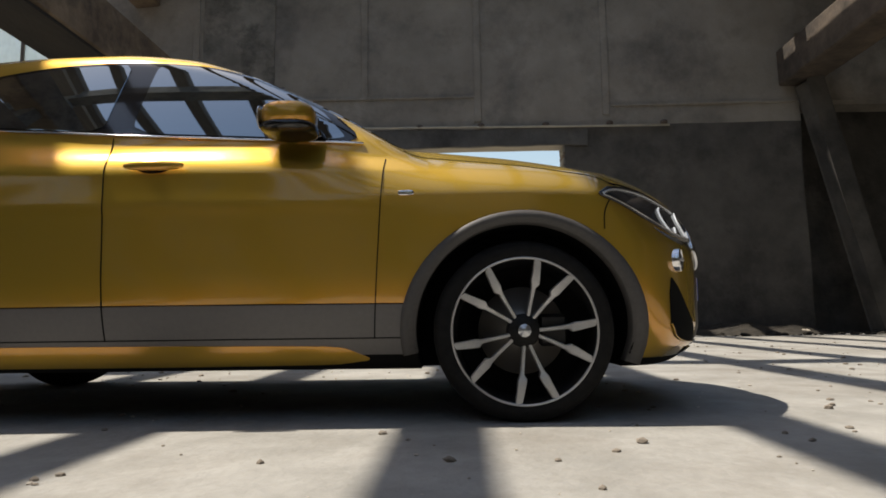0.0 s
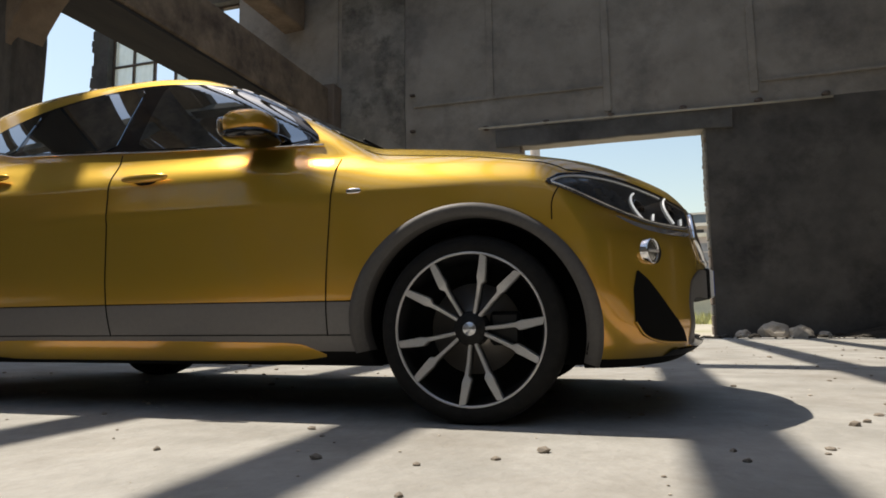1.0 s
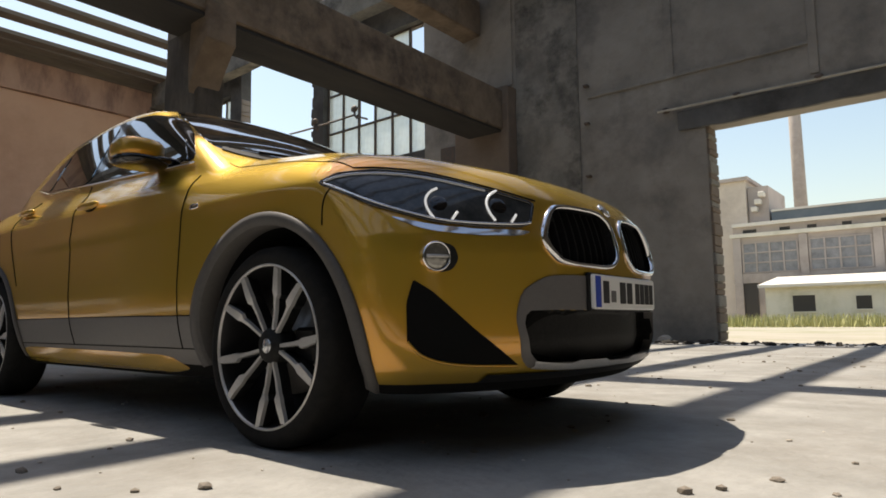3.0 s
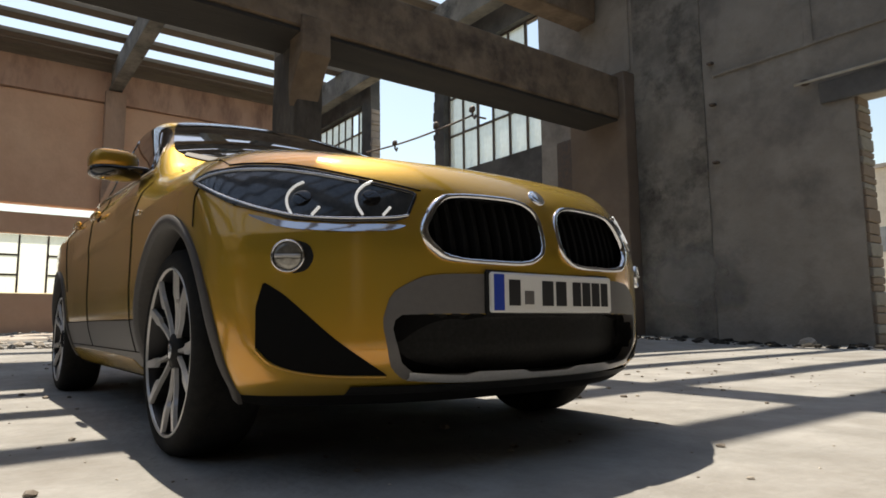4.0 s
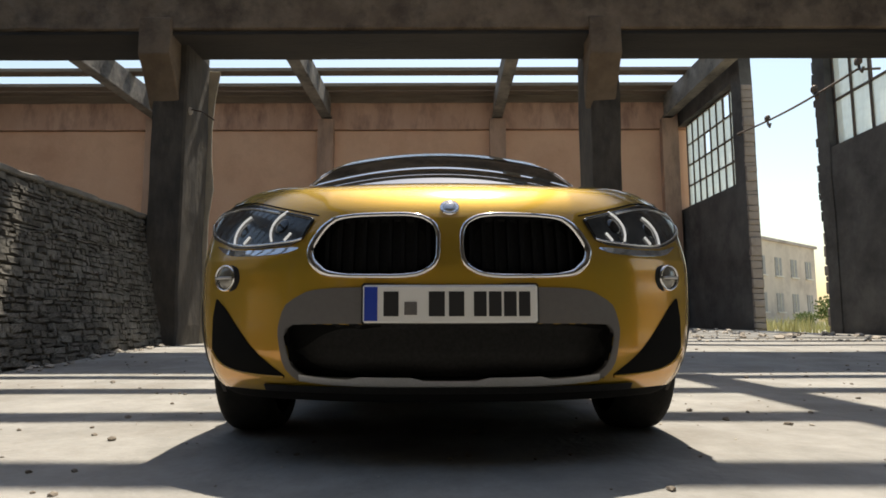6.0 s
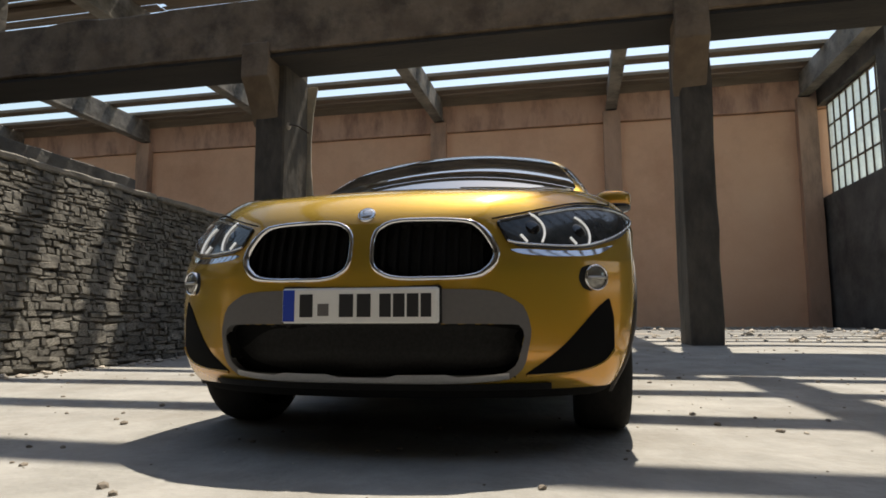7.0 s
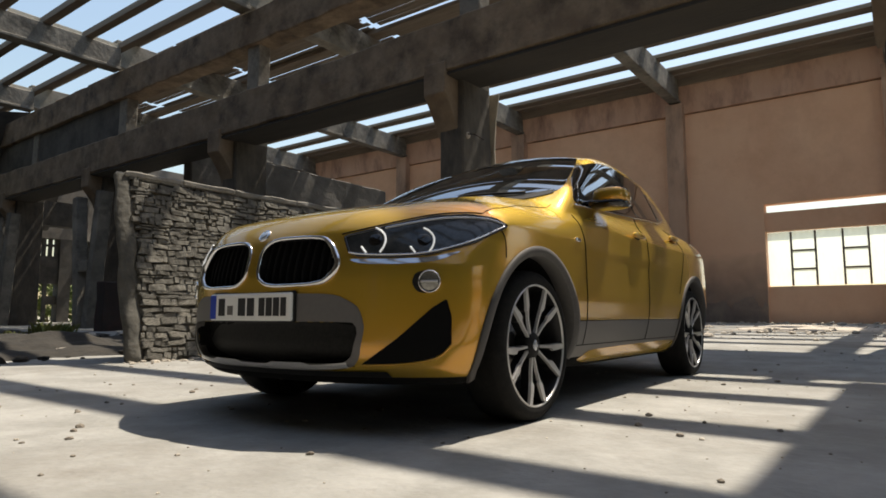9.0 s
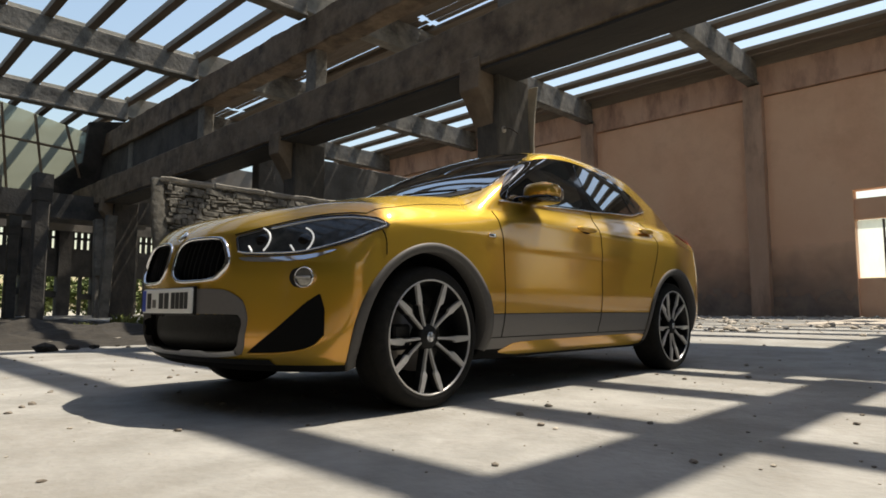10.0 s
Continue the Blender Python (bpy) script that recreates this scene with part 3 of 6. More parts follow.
def patch(ring, mapping, lift, depth=0.01, step=0.025):
    """A panel with the outline ring, laid on the shell and lifted off it."""
    ring = dense(ring, step)
    bm = bmesh.new()
    flat = [bm.verts.new((p[0], p[1], 0)) for p in ring]
    face = bm.faces.new(flat)
    bmesh.ops.triangulate(bm, faces=[face])
    us, vs_ = [p[0] for p in ring], [p[1] for p in ring]
    for ax, lo, hi in ((0, min(us), max(us)), (1, min(vs_), max(vs_))):
        k = int((hi - lo) / step)
        for i in range(1, k):
            co = [0, 0, 0]
            co[ax] = lo + (hi - lo) * i / k
            no = [0, 0, 0]
            no[ax] = 1
            bmesh.ops.bisect_plane(bm, geom=bm.verts[:] + bm.edges[:] + bm.faces[:], plane_co=co, plane_no=no)
    bmesh.ops.remove_doubles(bm, verts=bm.verts[:], dist=0.0008)
    verts = bm.verts[:]
    lines = [mapping(v.co.x, v.co.y) for v in verts]
    q, g, hit = on_body([a for a, _ in lines], [b for _, b in lines])
    bad = [v for v, ok in zip(verts, hit) if not ok]
    base = {v: Vector(p) for v, p in zip(verts, q)}
    nrm = {v: Vector(p) for v, p in zip(verts, g)}
    bmesh.ops.delete(bm, geom=bad, context="VERTS")
    for v in bm.verts:
        v.co = base[v] + nrm[v] * lift
    bm.normal_update()
    fs = bm.faces[:]
    if fs and sum(f.normal.dot(nrm[f.verts[0]]) * f.calc_area() for f in fs) < 0:
        bmesh.ops.reverse_faces(bm, faces=fs)
    if depth:
        edge = [e for e in bm.edges if e.is_boundary]
        made = bmesh.ops.extrude_edge_only(bm, edges=edge)
        for v in made["geom"]:
            if isinstance(v, bmesh.types.BMVert):
                near = min((w for e in v.link_edges for w in (e.other_vert(v),) if w in nrm), key=lambda w: (w.co - v.co).length, default=None)
                if near:
                    v.co = near.co - nrm[near] * depth
    for f in fs:
        if f.is_valid:
            f.smooth = True
    return bm


def skin(name, bm, material, parent, label="", up=0.0):
    """A panel on the shell that takes over the shell's own smooth curvature."""
    ob = part(name, bm, material, parent, label)
    me = ob.data
    co = np.zeros(len(me.vertices) * 3)
    me.vertices.foreach_get("co", co)
    nn = field_normal(smooth_field, co.reshape(-1, 3), 0.008)
    # up leans the normals skyward, used for the sheen strip under the lamp
    nn[:, 2] += up
    nn /= np.maximum(np.linalg.norm(nn, axis=1, keepdims=True), 1e-9)
    me.polygons.foreach_set("use_smooth", [True] * len(me.polygons))
    me.normals_split_custom_set_from_vertices([tuple(v) for v in nn])
    return ob


def band_on(ring, grow, mapping, lift, rows=5):
    """A strip on the shell between the outline ring and the same outline grown outwards."""
    k = len(ring)
    cu, cv = sum(p[0] for p in ring) / k, sum(p[1] for p in ring) / k
    outs = []
    for i in range(k):
        a, b = Vector(ring[i - 1]), Vector(ring[(i + 1) % k])
        t = (b - a).normalized()
        n = Vector((t.y, -t.x))
        if n.dot(Vector(ring[i]) - Vector((cu, cv))) < 0:
            n = -n
        outs.append(n)
    bm = bmesh.new()
    lines = [mapping(ring[i][0] + outs[i].x * grow * r / rows, ring[i][1] + outs[i].y * grow * r / rows) for r in range(rows + 1) for i in range(k)]
    q, g, hit = on_body([a for a, _ in lines], [b for _, b in lines])
    lifts = np.repeat([lift] * rows + [-0.002], k)[:, None]
    vs = [bm.verts.new(p) for p in q + g * lifts]
    for r in range(rows):
        for i in range(k):
            j = (i + 1) % k
            bm.faces.new((vs[r * k + i], vs[r * k + j], vs[(r + 1) * k + j], vs[(r + 1) * k + i]))
    bmesh.ops.recalc_face_normals(bm, faces=bm.faces)
    return bm


def tube(path, r, sides=8, closed=True):
    """A round bar along a chain of points; r is one radius or one for each point."""
    bm = bmesh.new()
    k = len(path)
    rings = []
    legs = [Vector(path[i + 1]) - Vector(path[i]) for i in range(k - 1)]
    spread = [sum(abs(d[c]) for d in legs) for c in range(3)]
    up = Vector([1.0 if c == spread.index(min(spread)) else 0.0 for c in range(3)])
    for i in range(k):
        p = Vector(path[i])
        a = Vector(path[(i - 1) % k]) if closed or i > 0 else p
        b = Vector(path[(i + 1) % k]) if closed or i < k - 1 else p
        d = (b - a).normalized()
        s = d.cross(up).normalized()
        t = s.cross(d)
        ri = r[i] if isinstance(r, list) else r
        rings.append([bm.verts.new(p + ri * (math.cos(2 * math.pi * j / sides) * s + math.sin(2 * math.pi * j / sides) * t)) for j in range(sides)])
    for i in range(k if closed else k - 1):
        for j in range(sides):
            bm.faces.new((rings[i][j], rings[i][(j + 1) % sides], rings[(i + 1) % k][(j + 1) % sides], rings[(i + 1) % k][j]))
    if not closed:
        bm.faces.new(rings[0][::-1])
        bm.faces.new(rings[-1])
    bmesh.ops.recalc_face_normals(bm, faces=bm.faces)
    for f in bm.faces:
        f.smooth = True
    return bm


def ring_on(ring, mapping, lift, step=0.02, closed=True):
    path = dense(ring, step)
    if not closed:
        path = path[:len(path) - max(1, int((Vector(ring[0]) - Vector(ring[-1])).length / step))] + [ring[-1]]
    lines = [mapping(u, v) for u, v in path]
    q, g, hit = on_body([a for a, _ in lines], [b for _, b in lines])
    return [tuple(p + lift * n) for p, n, ok in zip(q, g, hit) if ok]


# ---- wheels ----
def lathe(profile, steps=64):
    """A body of revolution about y; profile rows are (radius, y)."""
    bm = bmesh.new()
    rings = [[bm.verts.new((r * math.cos(2 * math.pi * i / steps), y, r * math.sin(2 * math.pi * i / steps))) for i in range(steps)] for r, y in profile]
    for a, b in zip(rings, rings[1:]):
        for i in range(steps):
            f = bm.faces.new((a[i], a[(i + 1) % steps], b[(i + 1) % steps], b[i]))
            f.smooth = True
    return bm


def build_wheel(sgn, turn):
    w = new("wheel")
    s = sgn
    prof = [(0.262, -0.10), (0.285, -0.112), (0.312, -0.105), (0.328, -0.088), (0.335, -0.06), (0.335, 0.06), (0.328, 0.088), (0.312, 0.105), (0.285, 0.112), (0.262, 0.10)]
    bm = lathe([(r, s * y) for r, y in prof], 72)
    bmesh.ops.recalc_face_normals(bm, faces=bm.faces)
    part("tyre", bm, M_TYRE, w, "black low-profile tyre")
    bm = lathe([(0.272, s * 0.103), (0.2705, s * 0.108), (0.2645, s * 0.108), (0.2625, s * 0.101)], 72)
    part("rim", bm, M_SILVER, w, "polished rim edge", True)
    bm = lathe([(0.2655, s * 0.104), (0.258, s * 0.086), (0.247, s * 0.02), (0.238, s * -0.085), (0.02, s * -0.085)], 48)
    part("barrel", bm, M_RIMDARK, w)
    bm = lathe([(0.165, s * -0.03), (0.165, s * -0.005), (0.085, s * -0.005), (0.08, s * 0.02), (0.0, s * 0.02)], 48)
    part("brake_disc", bm, M_DISC, w)
    bm = box(0.06, 0.17, -0.035, 0.03, -0.06, 0.06, 0.012)
    part("brake_caliper", bm, M_RIMDARK, w)
    for i in range(5):
        a = 2 * math.pi * i / 5 + radians(turn)
        for d in (-1, 1):
            bmd, bms = bmesh.new(), bmesh.new()
            stations = [(0.054, d * 0.010, 0.0048, 0.086), (0.12, d * 0.0275, 0.0054, 0.090), (0.158, d * 0.0385, 0.0064, 0.096), (0.175, d * 0.0400, 0.0155, 0.100), (0.20, d * 0.048, 0.0142, 0.103), (0.2535, d * 0.068, 0.0112, 0.107)]
            lastd = lasts = None
            for r, o, hw, y in stations:
                def at(oo, yy):
                    return Vector((r * math.cos(a) - oo * math.sin(a), s * yy, r * math.sin(a) + oo * math.cos(a)))
                rd = [bmd.verts.new(at(o - hw - 0.004, y - 0.012)), bmd.verts.new(at(o + hw + 0.004, y - 0.012)), bmd.verts.new(at(o + hw + 0.002, y - 0.05)), bmd.verts.new(at(o - hw - 0.002, y - 0.05))]
                rs = [bms.verts.new(at(o - hw, y)), bms.verts.new(at(o + hw, y)), bms.verts.new(at(o + hw + 0.003, y - 0.012)), bms.verts.new(at(o - hw - 0.003, y - 0.012))]
                if lastd:
                    for k in range(4):
                        bmd.faces.new((lastd[k], lastd[(k + 1) % 4], rd[(k + 1) % 4], rd[k]))
                        bms.faces.new((lasts[k], lasts[(k + 1) % 4], rs[(k + 1) % 4], rs[k]))
                lastd, lasts = rd, rs
            for b_ in (bmd, bms):
                bmesh.ops.recalc_face_normals(b_, faces=b_.faces)
            part("spoke", bmd, M_RIMDARK, w)
            part("spoke_face", bms, M_SILVER, w, "machined silver spoke face")
    bm = lathe([(0.0, s * 0.098), (0.03, s * 0.097), (0.034, s * 0.092), (0.055, s * 0.088), (0.062, s * 0.07), (0.062, s * 0.0)], 32)
    cap = part("hub_cap", bm, M_BLACK, w, "black hub cap", True)
    bm = lathe([(0.0, s * 0.100), (0.022, s * 0.0995), (0.025, s * 0.096)], 24)
    part("cap_roundel", bm, M_LENS, cap, "small bright roundel", True)
    return w


for sgn in (-1, 1):
    for wx in (0.0, -WB):
        w = build_wheel(sgn, 63 if sgn < 0 else 54)
        w.parent = car
        w.location = (wx, sgn * 0.785, WR - 0.003)


# ---- car details ----
DLO = [(-0.585, 1.062), (-1.0, 1.085), (-1.58, 1.113), (-2.25, 1.160), (-2.62, 1.235), (-2.45, 1.332), (-2.18, 1.414), (-1.9, 1.458), (-1.55, 1.474), (-1.26, 1.444), (-1.01, 1.374), (-0.745, 1.220)]
FRONT_PANE = [(-0.66, 1.078), (-1.52, 1.120), (-1.475, 1.455), (-1.27, 1.430), (-1.03, 1.362), (-0.775, 1.210)]
REAR_PANE = [(-1.635, 1.126), (-2.235, 1.172), (-2.155, 1.402), (-1.9, 1.442), (-1.585, 1.456)]
QUARTER = [(-2.275, 1.176), (-2.58, 1.238), (-2.44, 1.320), (-2.195, 1.392)]


def arch_band(wx, sgn, r0, r1, a0, a1, out=0.014, steps=44):
    """A grey arch lip: a band round the wheel opening with a return into it."""
    bm = bmesh.new()
    rows = []
    y = [0.87, 0.87, 0.87]
    for i in range(steps + 1):
        a = radians(a0 + (a1 - a0) * i / steps)
        grow = 1 + 0.03 * abs(math.cos(a)) ** 4
        pts_, ways = [], []
        for r in (r1 * grow, (r0 + r1) / 2 * grow, r0 + 0.012):
            pts_.append((wx + r * math.cos(a), sgn * 1.3, 0.33 + r * math.sin(a)))
            ways.append((0, -sgn, 0))
        q, g, hit = on_body(pts_, ways)
        y = [min(max(abs(p[1]), 0.80), 0.93) if ok else last for p, ok, last in zip(q, hit, y)]
        y[2] = max(y[1] - 0.004, 0.80)
        chain = [Vector((pts_[0][0], sgn * (y[0] - 0.004), pts_[0][2])), Vector((pts_[0][0], sgn * (y[0] + out * 0.7), pts_[0][2])), Vector((pts_[1][0], sgn * (y[1] + out), pts_[1][2])), Vector((pts_[2][0], sgn * (y[2] + out), pts_[2][2]))]
        rr = r0
        chain.append(Vector((wx + rr * math.cos(a), sgn * (y[2] + out * 0.3), 0.33 + rr * math.sin(a))))
        chain.append(Vector((wx + rr * math.cos(a), sgn * (y[2] - 0.07), 0.33 + rr * math.sin(a))))
        rows.append([bm.verts.new(c) for c in chain])
    for a, b in zip(rows, rows[1:]):
        for k in range(5):
            f = bm.faces.new((a[k], a[k + 1], b[k + 1], b[k]))
            f.smooth = k not in (0, 3)
    bmesh.ops.recalc_face_normals(bm, faces=bm.faces)
    return bm


def pod(c, half, p=3.0, seg=28):
    """A rounded block (superellipsoid)."""
    bm = bmesh.new()
    bmesh.ops.create_uvsphere(bm, u_segments=seg, v_segments=seg // 2, radius=1.0)
    for v in bm.verts:
        n = sum(abs(k) ** p for k in v.co) ** (-1 / p)
        v.co = Vector((c[0] + half[0] * v.co.x * n, c[1] + half[1] * v.co.y * n, c[2] + half[2] * v.co.z * n))
    for f in bm.faces:
        f.smooth = True
    return bm


def disc_on(c, n, r, thick, material, name, parent, label="", seg=32, rim=None):
    """A short turned disc standing on the shell at c, facing n."""
    bm = lathe(rim or [(0.0, thick), (r * 0.9, thick), (r, thick * 0.7), (r, -0.01)], seg)
    q = Vector(n).to_track_quat("Y", "Z").to_matrix().to_4x4()
    for v in bm.verts:
        v.co = Matrix.Translation(Vector(c)) @ q @ v.co
    bmesh.ops.recalc_face_normals(bm, faces=bm.faces)
    return part(name, bm, material, parent, label, True)


for sgn in (-1, 1):
    sm, sl = side_map(sgn), slant_map(sgn)
    fm = front_map(sgn)
    win = skin("window_surround", patch(smooth_ring(DLO, 2), sm, 0.003, 0.006, 0.015), M_GLOSSBLACK, car, "gloss black window surround")
    for ring in (FRONT_PANE, REAR_PANE, QUARTER):
        skin("side_window", patch(smooth_ring(ring, 3, 0.09), sm, 0.0065, 0.003, 0.015), M_GLASS, car, "dark tinted side glass")
    path = ring_on([(-0.60, 1.060), (-1.58, 1.110), (-2.25, 1.157), (-2.59, 1.232)], sm, 0.006, 0.04, closed=False)
    part("window_trim", tube(path, 0.005, 6, False), M_CHROME, car, "thin bright trim under the windows")
    for wx, a0, a1 in ((0.0, -17, 191), (-WB, -12, 196)):
        part("wheel_arch_trim", arch_band(wx, sgn, 0.400, 0.443, a0, a1, 0.011), M_ARCH, car, "matt grey wheel arch lip")
    skin("sill_insert", patch(smooth_ring([(-0.56, 0.232), (-0.68, 0.283), (-1.3, 0.290), (-2.22, 0.294), (-2.22, 0.212), (-1.3, 0.210), (-0.70, 0.214)], 2, 0.12), sm, 0.003, 0.003), M_PAINT, car, "gold strip let into the sill")
    for nm, pts_ in (("door_seam", [(-0.512, 0.99), (-0.521, 0.9), (-0.552, 0.31)]), ("door_seam", [(-1.585, 1.10), (-1.565, 0.9), (-1.555, 0.31)]), ("door_seam", [(-2.36, 1.12), (-2.40, 0.95), (-2.33, 0.80), (-2.24, 0.62)]),
                     ("sill_seam", [(-0.42, 0.312), (-2.24, 0.312)]), ("cladding_seam", [(-0.42, 0.437), (-1.3, 0.440), (-2.22, 0.437)]), ("bumper_seam", [(0.33, 0.82), (0.30, 0.77), (0.30, 0.70)])):
        path = ring_on(smooth_line(pts_), sm, 0.0014, 0.012, closed=False)
        if len(path) > 2:
            part(nm, tube(path, 0.0021, 6, False), M_UNDER, car, "dark panel gap")
    front_cut = ring_on(smooth_line([(0.028, 0.786), (0.22, 0.832), (0.40, 0.876), (0.53, 0.888), (0.60, 0.886)]), sl, 0.0010, 0.012, closed=False)
    part("hood_seam", tube(front_cut, 0.0026, 6, False), M_UNDER, car, "dark panel gap")
    ex, ey = front_cut[-1][0], abs(front_cut[-1][1])
    rear_cut = ring_on([(u, sgn * v) for u, v in smooth_line([(ex, ey), (ex - 0.15, ey + 0.015), (-0.10, 0.765), (-0.45, 0.750)])], lambda u, v: ((u, v, 2.0), (0, 0, -1)), 0.0008, 0.012, closed=False)
    part("hood_seam", tube(rear_cut, 0.0018, 6, False), M_UNDER, car, "dark panel gap")
    for hx, hz in ((-1.375, 0.957), (-2.27, 1.028)):
        q, g, hit = on_body([(hx, sgn * 1.3, hz)], [(0, -sgn, 0)])
        y = abs(q[0][1])
        hd = part("door_handle", pod((hx, sgn * (y + 0.022), hz + 0.006), (0.115, 0.016, 0.019), 2.4), M_PAINT, car, "gold door handle")
        part("handle_recess", pod((hx - 0.01, sgn * (y - 0.004), hz - 0.012), (0.075, 0.010, 0.024), 2.2), M_UNDER, hd)
    q, g, hit = on_body([(-0.43, sgn * 1.3, 0.845)], [(0, -sgn, 0)])
    part("side_emblem", pod(q[0] + 0.004 * g[0], (0.030, 0.005, 0.010), 4), M_CHROME, car, "small bright emblem")
    # mirror
    mir = part("door_mirror", pod((-0.86, sgn * 0.930, 1.130), (0.098, 0.098, 0.054), 3.0), M_PAINT, car, "gold door mirror with black base")
    part("mirror_base", pod((-0.86, sgn * 0.918, 1.086), (0.102, 0.108, 0.026), 3.0), M_GLOSSBLACK, mir)
    part("mirror_arm", pod((-0.80, sgn * 0.835, 1.094), (0.050, 0.085, 0.016), 2.4), M_GLOSSBLACK, mir)
    part("mirror_glass", pod((-0.960, sgn * 0.928, 1.124), (0.006, 0.080, 0.044), 3), M_LENS, mir)
    # headlight
    HL = [(0.040, 0.774), (0.062, 0.708), (0.10, 0.694), (0.24, 0.690), (0.37, 0.700), (0.55, 0.750), (0.705, 0.832), (0.65, 0.860), (0.54, 0.873), (0.40, 0.862), (0.22, 0.818)]
    HL = smooth_ring(HL, 2, 0.07)
    lamp = skin("headlight", patch(HL, sl, 0.002, 0.008, 0.02), M_LAMPDARK, car, "clear slanted headlight with curved light guides")
    ringp = ring_on(HL, sl, 0.003, 0.012)
    part("headlight_trim", tube(ringp, 0.0055, 8), M_GLOSSBLACK, lamp)
    low = ring_on(smooth_line([(0.06, 0.708), (0.10, 0.699), (0.24, 0.695), (0.37, 0.703), (0.55, 0.755), (0.69, 0.828)]), sl, 0.006, 0.015, closed=False)
    part("headlight_lower_trim", tube(low, 0.004, 8, False), M_CHROME, lamp)
    brow = ring_on(smooth_line([(0.20, 0.808), (0.40, 0.852), (0.54, 0.863), (0.64, 0.853), (0.69, 0.834)]), sl, 0.004, 0.015, closed=False)
    part("headlight_upper_trim", tube(brow, 0.005, 8, False), M_LENS, lamp)
    for u0 in (0.175, 0.365):
        c, n, hit = on_body([sl(u0 - 0.012, 0.760)[0]], [sl(u0 - 0.012, 0.760)[1]])
        pr = disc_on(c[0] - 0.001 * n[0], n[0], 0.034, 0.004, M_GLOSSBLACK, "projector", lamp, "dark round projector", rim=[(0.0, 0.006), (0.014, 0.0055), (0.024, 0.004), (0.032, 0.001), (0.034, -0.01)])
        guide = ring_on(smooth_line([(u0 - 0.012, 0.808), (u0 + 0.012, 0.796), (u0 + 0.030, 0.768), (u0 + 0.024, 0.734), (u0 + 0.006, 0.707)], 4), sl, 0.006, 0.008, closed=False)
        part("light_guide", tube(guide, 0.0040, 8, False), M_WHITELED, lamp, "white curved light guide")
        g2 = ring_on([(u0 - 0.048, 0.706), (u0 - 0.066, 0.730)], sl, 0.006, 0.006, closed=False)
        part("light_guide", tube(g2, 0.0042, 8, False), M_WHITELED, lamp, "short white light guide")
    # bright lens metal laid over the gold crease to imitate its sky reflection
    skin("crease_sheen", patch(smooth_ring([(0.05, 0.684), (0.24, 0.681), (0.38, 0.689), (0.52, 0.722), (0.40, 0.672), (0.24, 0.660), (0.10, 0.664)], 3), sl, 0.002, 0.003, 0.012), M_LENS, car, "bright crease reflecting under the lamp", 0.35)
    # fog lamp
    c, n, hit = on_body([sl(0.372, 0.594)[0]], [sl(0.372, 0.594)[1]])
    nn = np.array([0.88, sgn * 0.475, 0.0])
    c = c + 0.006 * n
    # the shadow ring round the lamp, painted as a flat black patch
    skin("fog_shadow", patch(smooth_ring([(0.316, 0.628), (0.37, 0.642), (0.408, 0.60), (0.37, 0.546), (0.322, 0.555), (0.302, 0.59)], 3), sl, 0.0012, 0.002, 0.012), M_BLACK, car, "dark pocket round the fog lamp")
    fog = disc_on(c[0] + 0.001 * nn, nn, 0.044, 0.004, M_UNDER, "fog_lamp", car, "round fog lamp with a bright ring and bar")
    disc_on(c[0] + 0.002 * nn, nn, 0.05, 0.016, M_CHROME, "fog_ring", fog, "", 48, rim=[(0.038, 0.005), (0.040, 0.010), (0.043, 0.009), (0.045, 0.004), (0.046, -0.03)])
    disc_on(c[0] + 0.001 * nn, nn, 0.042, 0.010, M_FOGGLASS, "fog_lens", fog, "", 48, rim=[(0.0, 0.012), (0.02, 0.011), (0.033, 0.007), (0.0385, 0.003)])
    acr = Vector((-nn[1], nn[0], 0))
    part("fog_bar", tube([tuple(Vector(c[0] + (0.015 - 0.004 * (k / 3) ** 2) * nn) + acr * 0.011 * k) for k in range(-3, 4)], 0.005, 8, False), M_SILVER, fog)
    # side intake
    SI = [(0.438, 0.528), (0.458, 0.46), (0.456, 0.345), (0.41, 0.302), (0.30, 0.278), (0.105, 0.271), (0.25, 0.378), (0.38, 0.492)]
    SI = smooth_ring(SI, 2, 0.08)
    si = skin("side_intake", patch(SI, sl, 0.003, 0.006, 0.02), M_UNDER, car, "black triangular air intake")
    part("intake_edge", tube(ring_on(smooth_line([(0.12, 0.274), (0.30, 0.279), (0.41, 0.303), (0.455, 0.35)]), sl, 0.003, 0.012, closed=False), 0.005, 8, False), M_PAINT, si)
    # kidney grille
    KR = [(0.037, 0.582), (0.035, 0.781), (0.345, 0.780), (0.398, 0.742), (0.440, 0.672), (0.428, 0.630), (0.375, 0.585)]

    def flat_front(u, v):
        x = 0.862 + float(NOSE(np.array(v))) - 0.52 * abs(u) ** 2.57
        return Vector((x, sgn * u, v))
    ring = dense(smooth_ring(KR, 3), 0.012)
    skin("grille_surround", band_on(ring, 0.030, fm, 0.0022), M_PAINT, car)
    kid = part("grille", tube([flat_front(*p) + Vector((0.004, 0, 0)) for p in ring], [0.008 + 0.006 * min(1.0, max(0.0, (p[0] - 0.33) / 0.08)) for p in ring], 10), M_CHROME, car, "chrome-ringed kidney-shaped grille opening")
    bm = bmesh.new()
    vs = [bm.verts.new(flat_front(*p) - Vector((0.046, 0, 0))) for p in ring]
    bm.faces.new(vs)
    bmesh.ops.recalc_face_normals(bm, faces=bm.faces)
    part("grille_back", bm, M_UNDER, kid)
